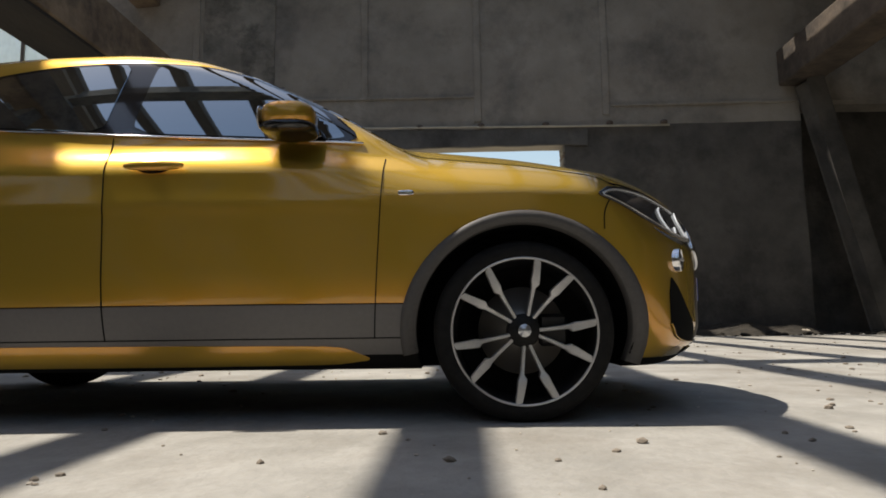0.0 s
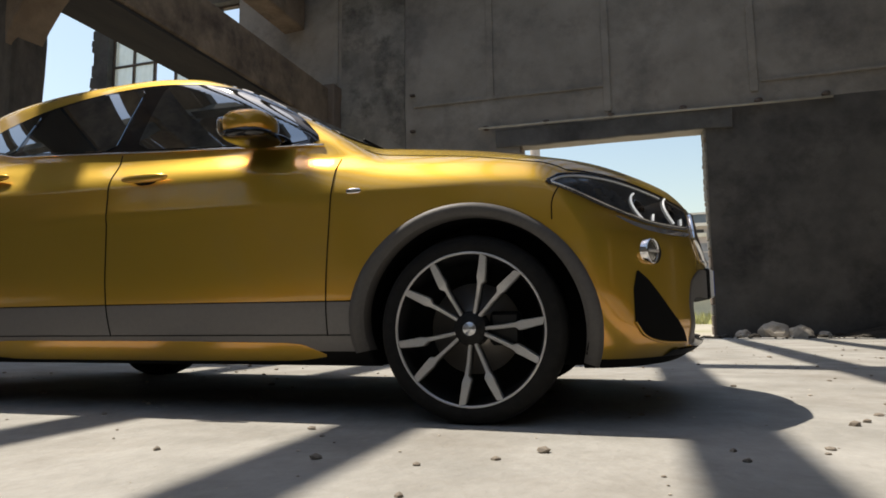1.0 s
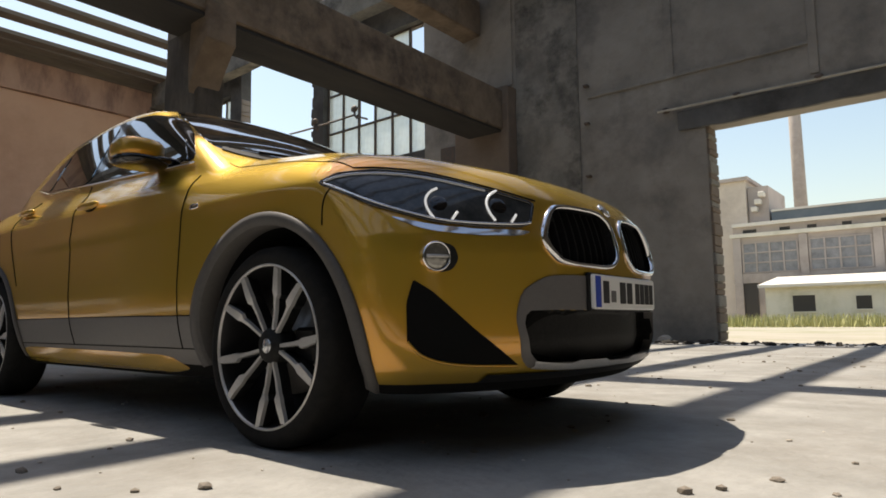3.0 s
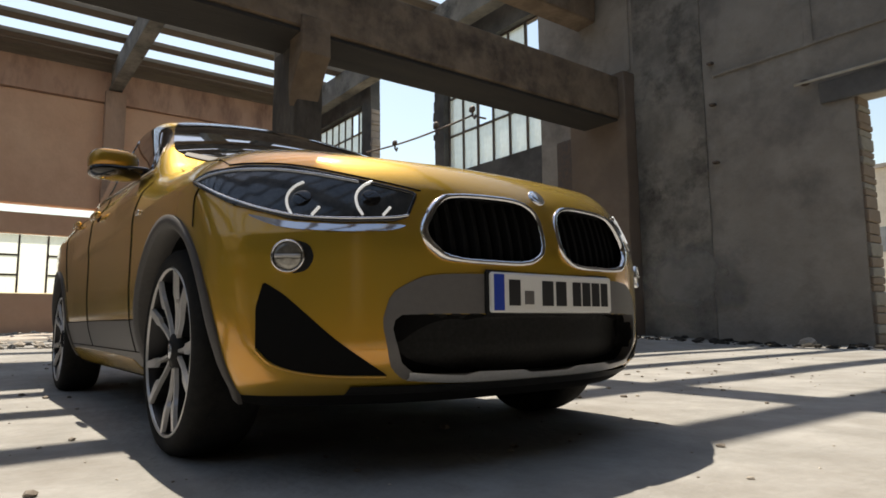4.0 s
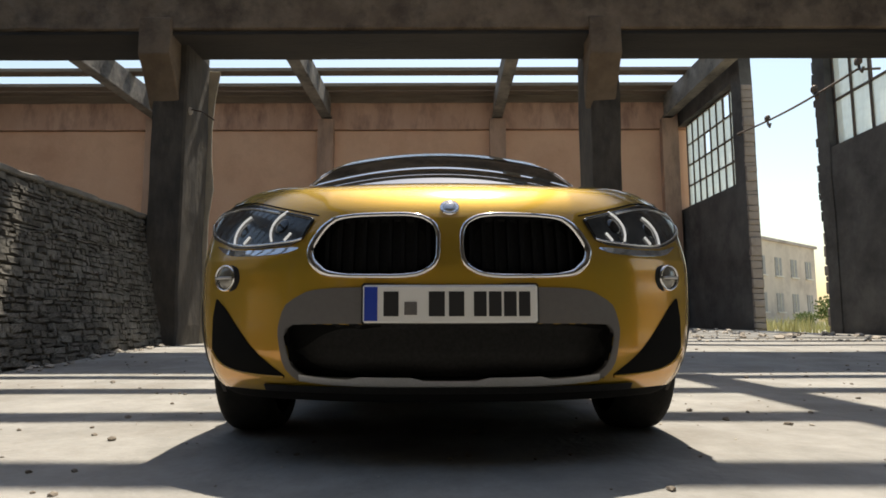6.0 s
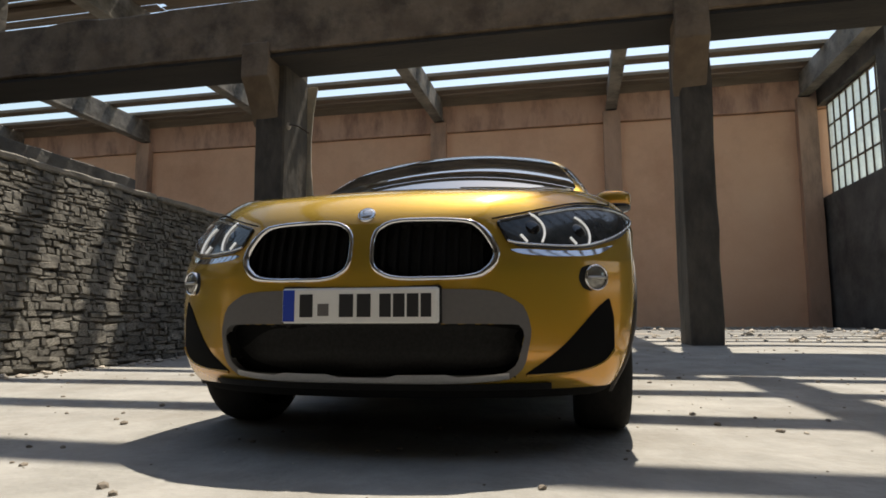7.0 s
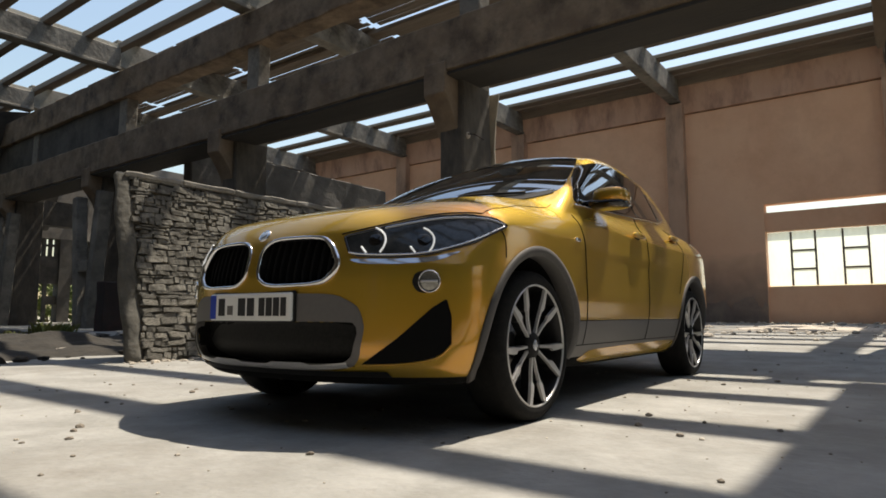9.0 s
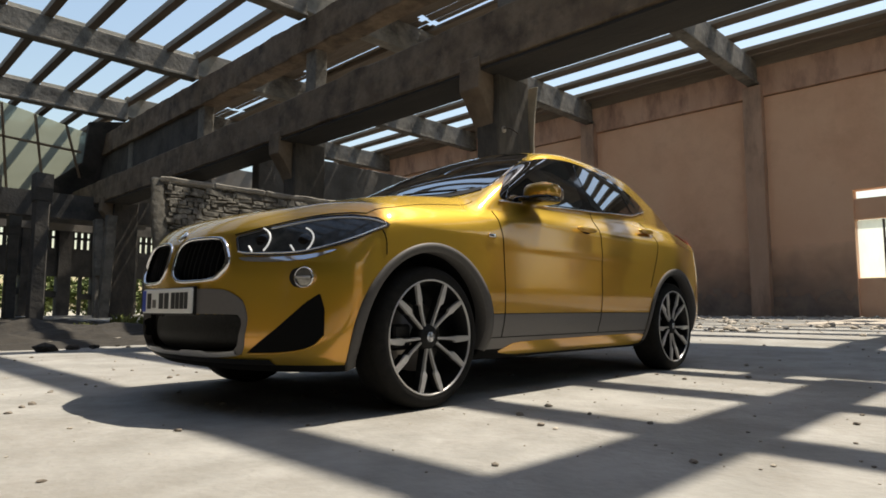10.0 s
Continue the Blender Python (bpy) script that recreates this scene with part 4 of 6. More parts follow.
    for k in range(9):
        u = 0.066 + 0.040 * k
        zt = 0.770 if u < 0.35 else 0.775 - (u - 0.35) * 0.75
        zb = 0.596 if u < 0.37 else 0.60 + (u - 0.37) * 0.7
        bm = bmesh.new()
        zs = np.linspace(zb, zt, 7)
        rows = [[bm.verts.new(flat_front(u, zz) + Vector((-0.020, 0, 0)) + Vector((dx, sgn * dy, 0))) for dx, dy in ((0, -0.006), (0, 0.006), (-0.03, 0.008), (-0.03, -0.008))] for zz in zs]
        for a, b in zip(rows, rows[1:]):
            for j in range(4):
                bm.faces.new((a[j], a[(j + 1) % 4], b[(j + 1) % 4], b[j]))
        bmesh.ops.recalc_face_normals(bm, faces=bm.faces)
        part("slat", bm, M_UNDER, kid)
    # tail lamp
    skin("tail_light", patch([(-2.90, 1.065), (-3.10, 1.085), (-3.36, 1.06), (-3.40, 0.94), (-3.18, 0.955)], sm, 0.004, 0.004), M_RED, car, "red tail light")

# windscreen and bumper centre
half = [(-0.475, 0.0), (-0.49, 0.30), (-0.535, 0.60), (-0.61, 0.715), (-0.70, 0.722), (-1.25, 0.572), (-1.305, 0.47), (-1.34, 0.25)]
ring = half + [(-1.35, 0.0)] + [(x, -y) for x, y in half[:0:-1]]
top_map = (lambda u, v: ((u, v, 2.0), (0, 0, -1)))
skin("windscreen", patch(smooth_ring(ring, 2), top_map, 0.004, 0.006, 0.03), M_GLASS, car, "dark raked windscreen reflecting the open roof")
skin("windscreen_band", patch([(-0.45, -0.58), (-0.455, 0.0), (-0.45, 0.58), (-0.585, 0.705), (-0.615, 0.685), (-0.525, 0.50), (-0.485, 0.0), (-0.525, -0.50), (-0.615, -0.685), (-0.585, -0.705)], top_map, 0.006, 0.004, 0.03), M_BLACK, car, "black cowl strip")
for sgn in (-1, 1):
    path = [(p[0], p[1], p[2]) for p in ring_on([(-0.55, sgn * (0.10 + 0.45 * k)) for k in (0, 0.5, 1)], top_map, 0.016, 0.05, closed=False)]
    part("wiper", tube(path, 0.007, 6, False), M_BLACK, car, "black wiper arm")


def fr(u, v, out=0.0):
    return Vector((0.862 + float(NOSE(np.array(v))) - 0.52 * abs(u) ** 2.57 + out, u, v))


def front_band(outer, inner, out, back=0.02):
    """A ring-shaped plate on the nose between two outlines of equal count."""
    bm = bmesh.new()
    rows = [[bm.verts.new(fr(p[0] + (q[0] - p[0]) * f, p[1] + (q[1] - p[1]) * f, out)) for p, q in zip(outer, inner)] for f in (0.0, 0.25, 0.5, 0.75, 1.0)]
    a, b = rows[0], rows[-1]
    c = [bm.verts.new(fr(u, v, out - back)) for u, v in outer]
    d = [bm.verts.new(fr(u, v, out - back * 2)) for u, v in inner]
    k = len(outer)
    for i in range(k):
        j = (i + 1) % k
        for p, q in zip(rows, rows[1:]):
            bm.faces.new((p[i], p[j], q[j], q[i]))
        bm.faces.new((a[i], c[i], c[j], a[j]))
        bm.faces.new((b[i], b[j], d[j], d[i]))
    bmesh.ops.recalc_face_normals(bm, faces=bm.faces)
    return bm


def half_ring(pts_):
    p = [(u, v) for u, v in pts_]
    return p + [(-u, v) for u, v in p[::-1]]


def along(ring, f):
    """The point at the fraction f of a closed outline's length."""
    seg = [(Vector(ring[i]), Vector(ring[(i + 1) % len(ring)])) for i in range(len(ring))]
    tot = sum((b - a).length for a, b in seg)
    d = f * tot
    for a, b in seg:
        ln = (b - a).length
        if d <= ln or ln == 0 and d <= 0:
            return tuple(a.lerp(b, d / ln if ln else 0))
        d -= ln
    return tuple(seg[-1][1])


BT = smooth_ring(half_ring([(0.0, 0.552), (0.43, 0.549), (0.522, 0.500), (0.545, 0.42), (0.522, 0.305), (0.475, 0.258), (0.0, 0.246)]), 3, 0.14)
BC = smooth_ring(half_ring([(0.0, 0.440), (0.40, 0.440), (0.512, 0.437), (0.522, 0.40), (0.497, 0.312), (0.455, 0.278), (0.0, 0.268)]), 3, 0.10)
outer = [along(BT, i / 96) for i in range(96)]
inner = [along(BC, i / 96) for i in range(96)]
bumper = skin("bumper_trim", front_band(outer, inner, 0.006), M_CLAD, car, "matt grey bumper surround")
bm = bmesh.new()
vs = [bm.verts.new(fr(u, v, -0.062)) for u, v in inner]
bm.faces.new(vs)
bmesh.ops.recalc_face_normals(bm, faces=bm.faces)
part("lower_grille_back", bm, M_UNDER, bumper)
bm = bmesh.new()
lip = []
for u in np.linspace(-0.60, 0.60, 29):
    lip.append([bm.verts.new(fr(u, 0.248, 0.010)), bm.verts.new(fr(u, 0.230, 0.006)), bm.verts.new(fr(u, 0.20, -0.03)), bm.verts.new(fr(u, 0.225, -0.14))])
for a, b in zip(lip, lip[1:]):
    for j in range(3):
        bm.faces.new((a[j], a[j + 1], b[j + 1], b[j]))
bmesh.ops.recalc_face_normals(bm, faces=bm.faces)
part("front_lip", bm, M_BLACK, car, "black lower lip", True)
bm = bmesh.new()
strip = []
for u in np.linspace(-0.47, 0.47, 25):
    d = 0.010 if 0.10 < abs(u) < 0.30 else 0.0
    w = 0.016 * (abs(u) / 0.47) ** 4
    strip.append([bm.verts.new(fr(u, 0.268 + d + w, 0.010)), bm.verts.new(fr(u, 0.254 + w, 0.013)), bm.verts.new(fr(u, 0.246 + w, 0.004))])
for a, b in zip(strip, strip[1:]):
    for j in range(2):
        bm.faces.new((a[j], a[j + 1], b[j + 1], b[j]))
bmesh.ops.recalc_face_normals(bm, faces=bm.faces)
part("skid_strip", bm, M_SILVER, car, "pale satin strip along the bumper's lower edge", True)

# number plate, its characters as plain bars
plate = part("number_plate", box(0.858, 0.878, -0.262, 0.262, 0.442, 0.556, 0.006), M_WHITE, car, "white number plate with a blue end band, characters as bars")
part("plate_holder", box(0.845, 0.864, -0.268, 0.268, 0.436, 0.562, 0.006), M_BLACK, plate)
part("plate_band", box(0.8782, 0.8802, -0.258, -0.218, 0.448, 0.550, 0.0008), M_BLUE, plate, "blue end band")
for y0, w in ((-0.20, 0.045), (-0.065, 0.048), (-0.005, 0.046), (0.070, 0.038), (0.115, 0.038), (0.160, 0.038), (0.205, 0.034)):
    part("plate_bar", box(0.8782, 0.8802, y0, y0 + w, 0.462, 0.536, 0.0008), M_INK, plate, "dark bar")
part("plate_seal", box(0.8782, 0.8802, -0.138, -0.100, 0.466, 0.505, 0.0008), M_CLAD, plate, "grey round seal")

q, g, hit = on_body([(0.80, 0.0, 1.4)], [(0, 0, -1)])
bad = disc_on(q[0] + 0.002 * g[0], g[0], 0.030, 0.003, M_CHROME, "hood_emblem", car, "round chrome-ringed emblem")
disc_on(q[0] + 0.002 * g[0], g[0], 0.022, 0.005, M_LENS, "emblem_field", bad)


# ---- openings of the hall ----
M_DUSTY = bpy.data.materials.new("dusty_pane")
M_DUSTY.use_nodes = True
_n, _l = M_DUSTY.node_tree.nodes, M_DUSTY.node_tree.links
_n.remove(_n["Principled BSDF"])
_tr, _tl, _mx = _n.new("ShaderNodeBsdfTransparent"), _n.new("ShaderNodeBsdfTranslucent"), _n.new("ShaderNodeMixShader")
_no, _rp = _n.new("ShaderNodeTexNoise"), _n.new("ShaderNodeMapRange")
_no.inputs["Scale"].default_value = 3.0
_rp.inputs[3].default_value, _rp.inputs[4].default_value = 0.35, 0.75
_tl.inputs[0].default_value = (0.70, 0.73, 0.71, 1)
_tr.inputs[0].default_value = (0.92, 0.94, 0.93, 1)
_l.new(_no.outputs["Fac"], _rp.inputs[0])
_l.new(_rp.outputs[0], _mx.inputs[0])
_l.new(_tr.outputs[0], _mx.inputs[1])
_l.new(_tl.outputs[0], _mx.inputs[2])
_l.new(_mx.outputs[0], _n["Material Output"].inputs[0])
M_PLASTER = mat("pale_patch", (0.30, 0.285, 0.26), 0.9, second=(0.24, 0.225, 0.20), scale=3, stain=(0.16, 0.15, 0.135), stain_scale=1.4, bump=0.3)
M_BROWNCONC = mat("brown_concrete", (0.165, 0.124, 0.092), 0.9, second=(0.22, 0.168, 0.127), scale=1.4, stain=(0.17, 0.13, 0.10), stain_scale=0.9, bump=0.4, bump_scale=16)


def steel_window(name, x0, x1, z0, z1, y, nx, nz, gone=(), seed=1):
    t = thing(name, "rusty steel multi-pane industrial window with dusty glass, some panes gone", "window", kind="structure", at=pose(x0, y, z0))
    w, h = x1 - x0, z1 - z0
    bm = bmesh.new()
    for i in range(nx + 1):
        add_box(bm, w * i / nx - 0.035, w * i / nx + 0.035, -0.03, 0.03, 0, h)
    for j in range(nz + 1):
        for i in range(nx):
            add_box(bm, w * i / nx + 0.036, w * (i + 1) / nx - 0.036, -0.025, 0.025, h * j / nz - 0.03, h * j / nz + 0.03)
    part("window_frame", bm, M_STEEL, t)
    rnd = random.Random(seed)
    for i in range(nx):
        for j in range(nz):
            if (i, j) in gone:
                continue
            x_0, x_1 = w * i / nx + 0.037, w * (i + 1) / nx - 0.037
            z_0, z_1 = h * j / nz + 0.031, h * (j + 1) / nz - 0.031
            bm = box(x_0, x_1, -0.003, 0.003, z_0, z_1)
            p = part("pane", bm, M_DUSTY, t)
            p.visible_shadow = False
    return t


steel_window("window_1", -12.18, -8.22, 4.75, 8.18, 12.93, 6, 3, gone=((2, 1), (5, 2)), seed=3)
steel_window("window_2", -21.6, -17.25, 4.95, 8.25, 12.95, 8, 4, gone=((6, 3), (3, 2)), seed=4)

M_DADO = mat("grimy_dado", (0.25, 0.20, 0.165), 0.9, second=(0.34, 0.265, 0.21), scale=0.9, stain=(0.15, 0.125, 0.11), stain_scale=0.8, bump=0.3)
tagged(finish("dado_west", rough(box(-22.01, -21.985, -28.0, 1.33, 0.0, 2.7), 0.6, 0.012, 1.4, 21), M_DADO), "grimy grey-pink dado along the wall foot", "dado", kind="structure")
# west opening: sill wall, cross beam and steel sashes
bm = box(-22.42, -22.12, 1.35, 5.42, -0.1, 1.47)
add_box(bm, -22.42, -22.12, 1.35, 5.42, 3.43, 4.12)
add_box(bm, -22.45, -22.10, 4.98, 5.20, 1.47, 3.43)
add_box(bm, -22.45, -22.10, 4.98, 5.20, 4.12, 4.42)
tagged(finish("wall_west_infill", rough(bm, 0.6, 0.01, 1.2, 6), M_PINK), "salmon plaster parapet and cross beam in the wall opening", "wall", kind="structure")
t3 = thing("window_3", "wide dusty window with two opening steel sashes", "window", kind="structure", at=pose(-22.27, 0, 0))
bm = bmesh.new()
for ya, yb in ((2.11, 2.85), (3.66, 4.38)):
    add_box(bm, -0.03, 0.03, ya - 0.03, ya + 0.03, 1.50, 3.40)
    add_box(bm, -0.03, 0.03, yb - 0.03, yb + 0.03, 1.50, 3.40)
    for z in (2.08, 2.73):
        add_box(bm, -0.025, 0.025, ya + 0.031, yb - 0.031, z - 0.03, z + 0.03)
part("window_frame", bm, M_STEEL, t3)
for ya, yb in ((1.37, 2.075), (2.145, 2.815), (2.885, 3.625), (3.695, 4.345), (4.415, 4.97)):
    p = part("pane", box(-0.003, 0.003, ya, yb, 1.50, 3.40), M_DUSTY, t3)
    p.visible_shadow = False

# ---- fittings of the north wall ----
t = thing("wall_rail", "thin pale rail fixed across the dark wall", "rail", at=pose(0, 0, 0))
part("bar", tube([(-2.25, 12.62, 4.30), (0.2, 12.63, 4.28), (2.3, 12.62, 4.25), (4.25, 12.63, 4.24)], 0.024, 8, False), M_PALEBOARD, t)
for x in (-2.1, -0.85, 0.42, 1.75, 3.05, 4.15):
    part("bracket", pod((x, 12.66, 4.31), (0.07, 0.06, 0.05), 3, 12), M_STEEL, t)
t = thing("drain_pipe", "thin pale vertical pipe on the dark wall", "pipe", at=pose(-3.72, 12.62, 0))
part("tube", tube([(0, 0, 3.0), (0.005, 0, 4.2), (-0.01, 0, 5.4)], 0.022, 8, False), M_PLASTER, t)
for z in (3.3, 4.4, 5.2):
    part("clip", box(-0.05, 0.05, -0.02, 0.09, z - 0.02, z + 0.02, 0.005), M_STEEL, t)
for x, z0, z1 in ((-2.0, 4.95, 10.0), (0.36, 4.40, 10.0), (3.0, 4.5, 10.0), (-5.6, 5.7, 10.0)):
    tagged(finish("wall_rib", rough(box(x - 0.07, x + 0.07, 12.665, 12.71, z0, z1, 0.008), 0.5, 0.01, 2, x), M_DARKWALL), "cast rib left by the formwork on the wall", "rib", kind="structure")
for x0, x1, z in ((-3.7, 0.3, 4.95), (3.1, 8.0, 4.7)):
    tagged(finish("wall_ledge", rough(box(x0, x1, 12.66, 12.71, z - 0.03, z + 0.03, 0.008), 0.4, 0.012, 2, z), M_DARKWALL), "rough casting ledge along the dark wall", "ledge", kind="structure")
tagged(finish("lintel", rough(box(-1.9, 2.6, 12.64, 12.72, 3.87, 4.24, 0.01), 0.2, 0.03, 3.0, 2), M_BAYWALL), "chipped dark lintel over the doorway", "lintel", kind="structure")
tagged(finish("beam_pier", rough(box(-6.95, -5.45, 12.35, 12.72, 0.0, 5.6, 0.02), 0.4, 0.02, 1.6, 7), M_BROWNCONC), "brown concrete pier carrying the beam end", "pier", kind="structure")
tagged(finish("wall_render", rough(box(-5.44, -3.9, 12.665, 12.71, 0.05, 10.0, 0.01), 0.3, 0.02, 2.0, 12), M_GREYCONC), "brownish render left on the dark wall", "render", kind="structure")
t = thing("switch_cabinet", "dark steel wall cabinet with open frame", "cabinet", at=pose(-7.55, 12.7, 0))
part("body", box(0.0, 0.52, -0.16, 0.0, 2.7, 4.55, 0.012), M_STEEL, t)
part("door", box(0.02, 0.50, -0.185, -0.162, 2.75, 4.50, 0.006), M_STEEL, t)
part("lower_box", box(0.0, 0.52, -0.20, 0.0, 1.2, 2.45, 0.012), M_STEEL, t)


def blot(cx, cz, rx, rz, y, seed, thick=0.012, n=44):
    """An irregular flat patch of plaster on a wall that faces -y."""
    bm = bmesh.new()
    f, b = [], []
    for i in range(n):
        a = 2 * math.pi * i / n
        k = 1 + 0.35 * noise.noise(Vector((math.cos(a) * 1.6, math.sin(a) * 1.6, seed))) + 0.15 * noise.noise(Vector((math.cos(a) * 5, math.sin(a) * 5, seed)))
        f.append(bm.verts.new((cx + rx * k * math.cos(a), y - thick, cz + rz * k * math.sin(a))))
        b.append(bm.verts.new((cx + rx * k * math.cos(a) * 1.02, y + 0.03, cz + rz * k * math.sin(a) * 1.02)))
    bm.faces.new(f)
    for i in range(n):
        bm.faces.new((f[i], b[i], b[(i + 1) % n], f[(i + 1) % n]))
    bmesh.ops.recalc_face_normals(bm, faces=bm.faces)
    return bm


def soften(m, centre, radii, gain=1.5, full=1.15, gone=1.75, most=0.8):
    """Let a thin coat wear away unevenly towards its edge."""
    n, l = m.node_tree.nodes, m.node_tree.links
    co = n.new("ShaderNodeTexCoord")
    mp = n.new("ShaderNodeMapping")
    mp.inputs["Scale"].default_value = [1 / r for r in radii]
    mp.inputs["Location"].default_value = [-c / r for c, r in zip(centre, radii)]
    ln = n.new("ShaderNodeVectorMath")
    ln.operation = "LENGTH"
    tx = n.new("ShaderNodeTexNoise")
    tx.inputs["Scale"].default_value, tx.inputs["Detail"].default_value = 2.2, 8.0
    ad = n.new("ShaderNodeMath")
    ad.operation = "MULTIPLY_ADD"
    ad.inputs[1].default_value = gain
    rg = n.new("ShaderNodeMapRange")
    rg.inputs["From Min"].default_value, rg.inputs["From Max"].default_value = full, gone
    rg.inputs["To Min"].default_value, rg.inputs["To Max"].default_value = most, 0.0
    l.new(co.outputs["Object"], mp.inputs[0])
    l.new(co.outputs["Object"], tx.inputs["Vector"])
    l.new(mp.outputs[0], ln.inputs[0])
    l.new(tx.outputs["Fac"], ad.inputs[0])
    l.new(ln.outputs["Value"], ad.inputs[2])
    l.new(ad.outputs[0], rg.inputs["Value"])
    l.new(rg.outputs[0], n["Principled BSDF"].inputs["Alpha"])


soften(M_DADO, (-22.0, 0.0, 0.0), (1000.0, 1000.0, 2.5), 0.5, 0.45, 1.4, 0.75)
soften(M_PLASTER, (-4.45, 12.63, 1.15), (1.25, 5.0, 0.8))
for cx, cz, rx, rz, seed in ((-4.45, 1.15, 1.5, 0.95, 1.0),):
    tagged(finish("plaster_patch", blot(cx, cz, rx, rz, 12.655 if cx > -3.9 else 12.635, seed), M_PLASTER if cx < -4 else M_GREYCONC), "pale worn plaster patch on the dark wall", "plaster", kind="structure")

M_PLASTER_EDGE = mat("old_edge_plaster", (0.26, 0.215, 0.18), 0.9, second=(0.36, 0.31, 0.27), scale=3, bump=0.5)
# broken doorway edge: stubs of brick bonded into the jambs
rnd = random.Random(11)
jamb = thing("door_1", "broken doorway edge with stubs of masonry", "doorway", kind="structure", at=pose(0, 0, 0))
for side, x in ((1, -1.41), (-1, 2.12)):
    z = 0.02
    while z < 3.8:
        hgt = rnd.uniform(0.09, 0.22)
        d = rnd.uniform(0.0, 0.045 if side > 0 else 0.02)
        m = Matrix.Translation((x, 12.72, z + hgt / 2)) @ Euler((0, 0, rnd.uniform(-0.02, 0.02))).to_matrix().to_4x4()
        part("brick", rough(box(-0.06, 0.03 + 0.45 * d, 0.0, 0.46, -hgt / 2 + 0.008, hgt / 2, 0.015, None), 0.2, 0.012, 4, z), M_BROWNCONC if rnd.random() < 0.5 else M_GREYCONC, jamb).matrix_local = m if side > 0 else m @ pose(0, 0, 0, 0, 180, 0)
        z += hgt

bay = thing("door_2", "open bay with crumbling masonry edges and pale plaster left on them", "doorway", kind="structure", at=pose(0, 0, 0))
for side, x in ((1, -16.55), (-1, -12.66)):
    z = 0.05
    while z < 8.0:
        hgt = rnd.uniform(0.12, 0.34)
        d = rnd.uniform(0.02, 0.16 if side < 0 else 0.10)
        stub = part("brick", rough(box(-0.05, d, 0.0, 0.34, 0.0, hgt - 0.01, 0.02), 0.2, 0.02, 4, z), M_PLASTER_EDGE if side > 0 or z < 2.6 else M_BAYWALL, bay)
        stub.matrix_local = Matrix.Translation((x, 12.73, z)) if side > 0 else Matrix.Translation((x, 13.07, z)) @ pose(0, 0, 0, 0, 0, 180)
        z += hgt

# cable across the north bay
t = thing("hanging_cable", "dark sagging cable with hooks across the open bay", "cable", at=pose(0, 0, 0))
pts_c = [(-16.6, 12.66, 6.36)] + [(-16.45 + 5.8 * i / 14, 12.5, 6.34 - 0.27 * i / 14 - 0.10 * math.sin(math.pi * i / 14)) for i in range(15)] + [(-10.55, 12.95, 6.05)]
part("line", tube(pts_c, 0.028, 6, False), M_STEEL, t)
for x in (-14.6, -12.3, -10.6):
    part("hook", tube([(x, 12.5, 6.25), (x + 0.02, 12.5, 6.05), (x + 0.10, 12.5, 5.95), (x + 0.16, 12.5, 6.05)], 0.03, 6, False), M_STEEL, t)
    part("clamp", pod((x, 12.5, 6.24), (0.11, 0.06, 0.09), 3, 12), M_STEEL, t)

# thin near-black sheet below the beam, putting the underside's shade into colour
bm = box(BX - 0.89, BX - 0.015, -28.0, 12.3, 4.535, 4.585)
M_SOFFIT = mat("painted_soffit_shade", (0.022, 0.020, 0.017), 0.9, second=(0.045, 0.038, 0.03), scale=2.0, bump=0.5, stretch=(1, 0.2, 1))
tagged(finish("soffit_shade_sheet", rough(bm, 0.8, 0.006, 1.2, 3), M_SOFFIT), "soot-blackened plank along the beam's underside", "plank", kind="structure")
# ---- east beam line ----
bm = box(6.5, 7.2, -28.0, 12.68, 5.0, 5.75, 0.03)
M_DARKBEAM = mat("dark_stained_concrete", (0.075, 0.060, 0.048), 0.9, second=(0.14, 0.108, 0.082), scale=1.6, mix=0.7, stain=(0.035, 0.03, 0.026), stain_scale=1.0, bump=0.7, bump_scale=9)
tagged(finish("main_beam", rough(bm, 0.6, 0.025, 1.4, 13), M_DARKBEAM), "long brown weathered concrete beam with chipped edges", "beam", "beams of the hall")
for y in (5.5, -0.9, -7.3, -13.7, -20.1):
    frame_column(6.85, y, 4.98)
t = thing("brace", "slanting concrete brace standing against the dark wall", "brace", at=pose(0, 0, 0))
bm = bmesh.new()
m = look((6.95, 12.35, 4.98), (8.05, 12.35, 0.0))
add_box(bm, -0.22, 0.22, -0.15, 0.15, -5.08, 0.0, 0.02, m)
part("strut", rough(bm, 0.5, 0.015, 2, 3), M_BLACKCONC, t)

# ---- rubble stone wall ----
# mortar colour lowered to hold the shade on the wall's end face
M_ENDMORTAR = mat("lumpy_shaded_end_mortar", (0.055, 0.053, 0.046), 0.95, second=(0.135, 0.128, 0.110), scale=5, bump=1.0, bump_scale=14)
SW = thing("stone_wall", "low wall of rough grey rubble stone in uneven courses, mortared end", "wall", at=pose(-0.42, -1.02, 0, 0, 0, 179.3))
bm = rough(box(0.05, 5.9, 0.03, 0.56, 0.0, 1.93, 0.02), 0.12, 0.03, 5.0)
for v in bm.verts:
    v.co.y += 0.21 * v.co.z - 0.222 if v.co.y < 0.25 else 0.0
    if v.co.x < 0.6:
        v.co.x += 0.10 + 0.62 * (v.co.y - 0.21 * v.co.z + 0.222)
part("core", bm, M_MORTAR, SW)
# the end runs back at a slant
bm = rough(box(0.0, 0.19, 0.0, 0.56, 0.0, 1.98, 0.03), 0.09, 0.03, 4.0, 2)
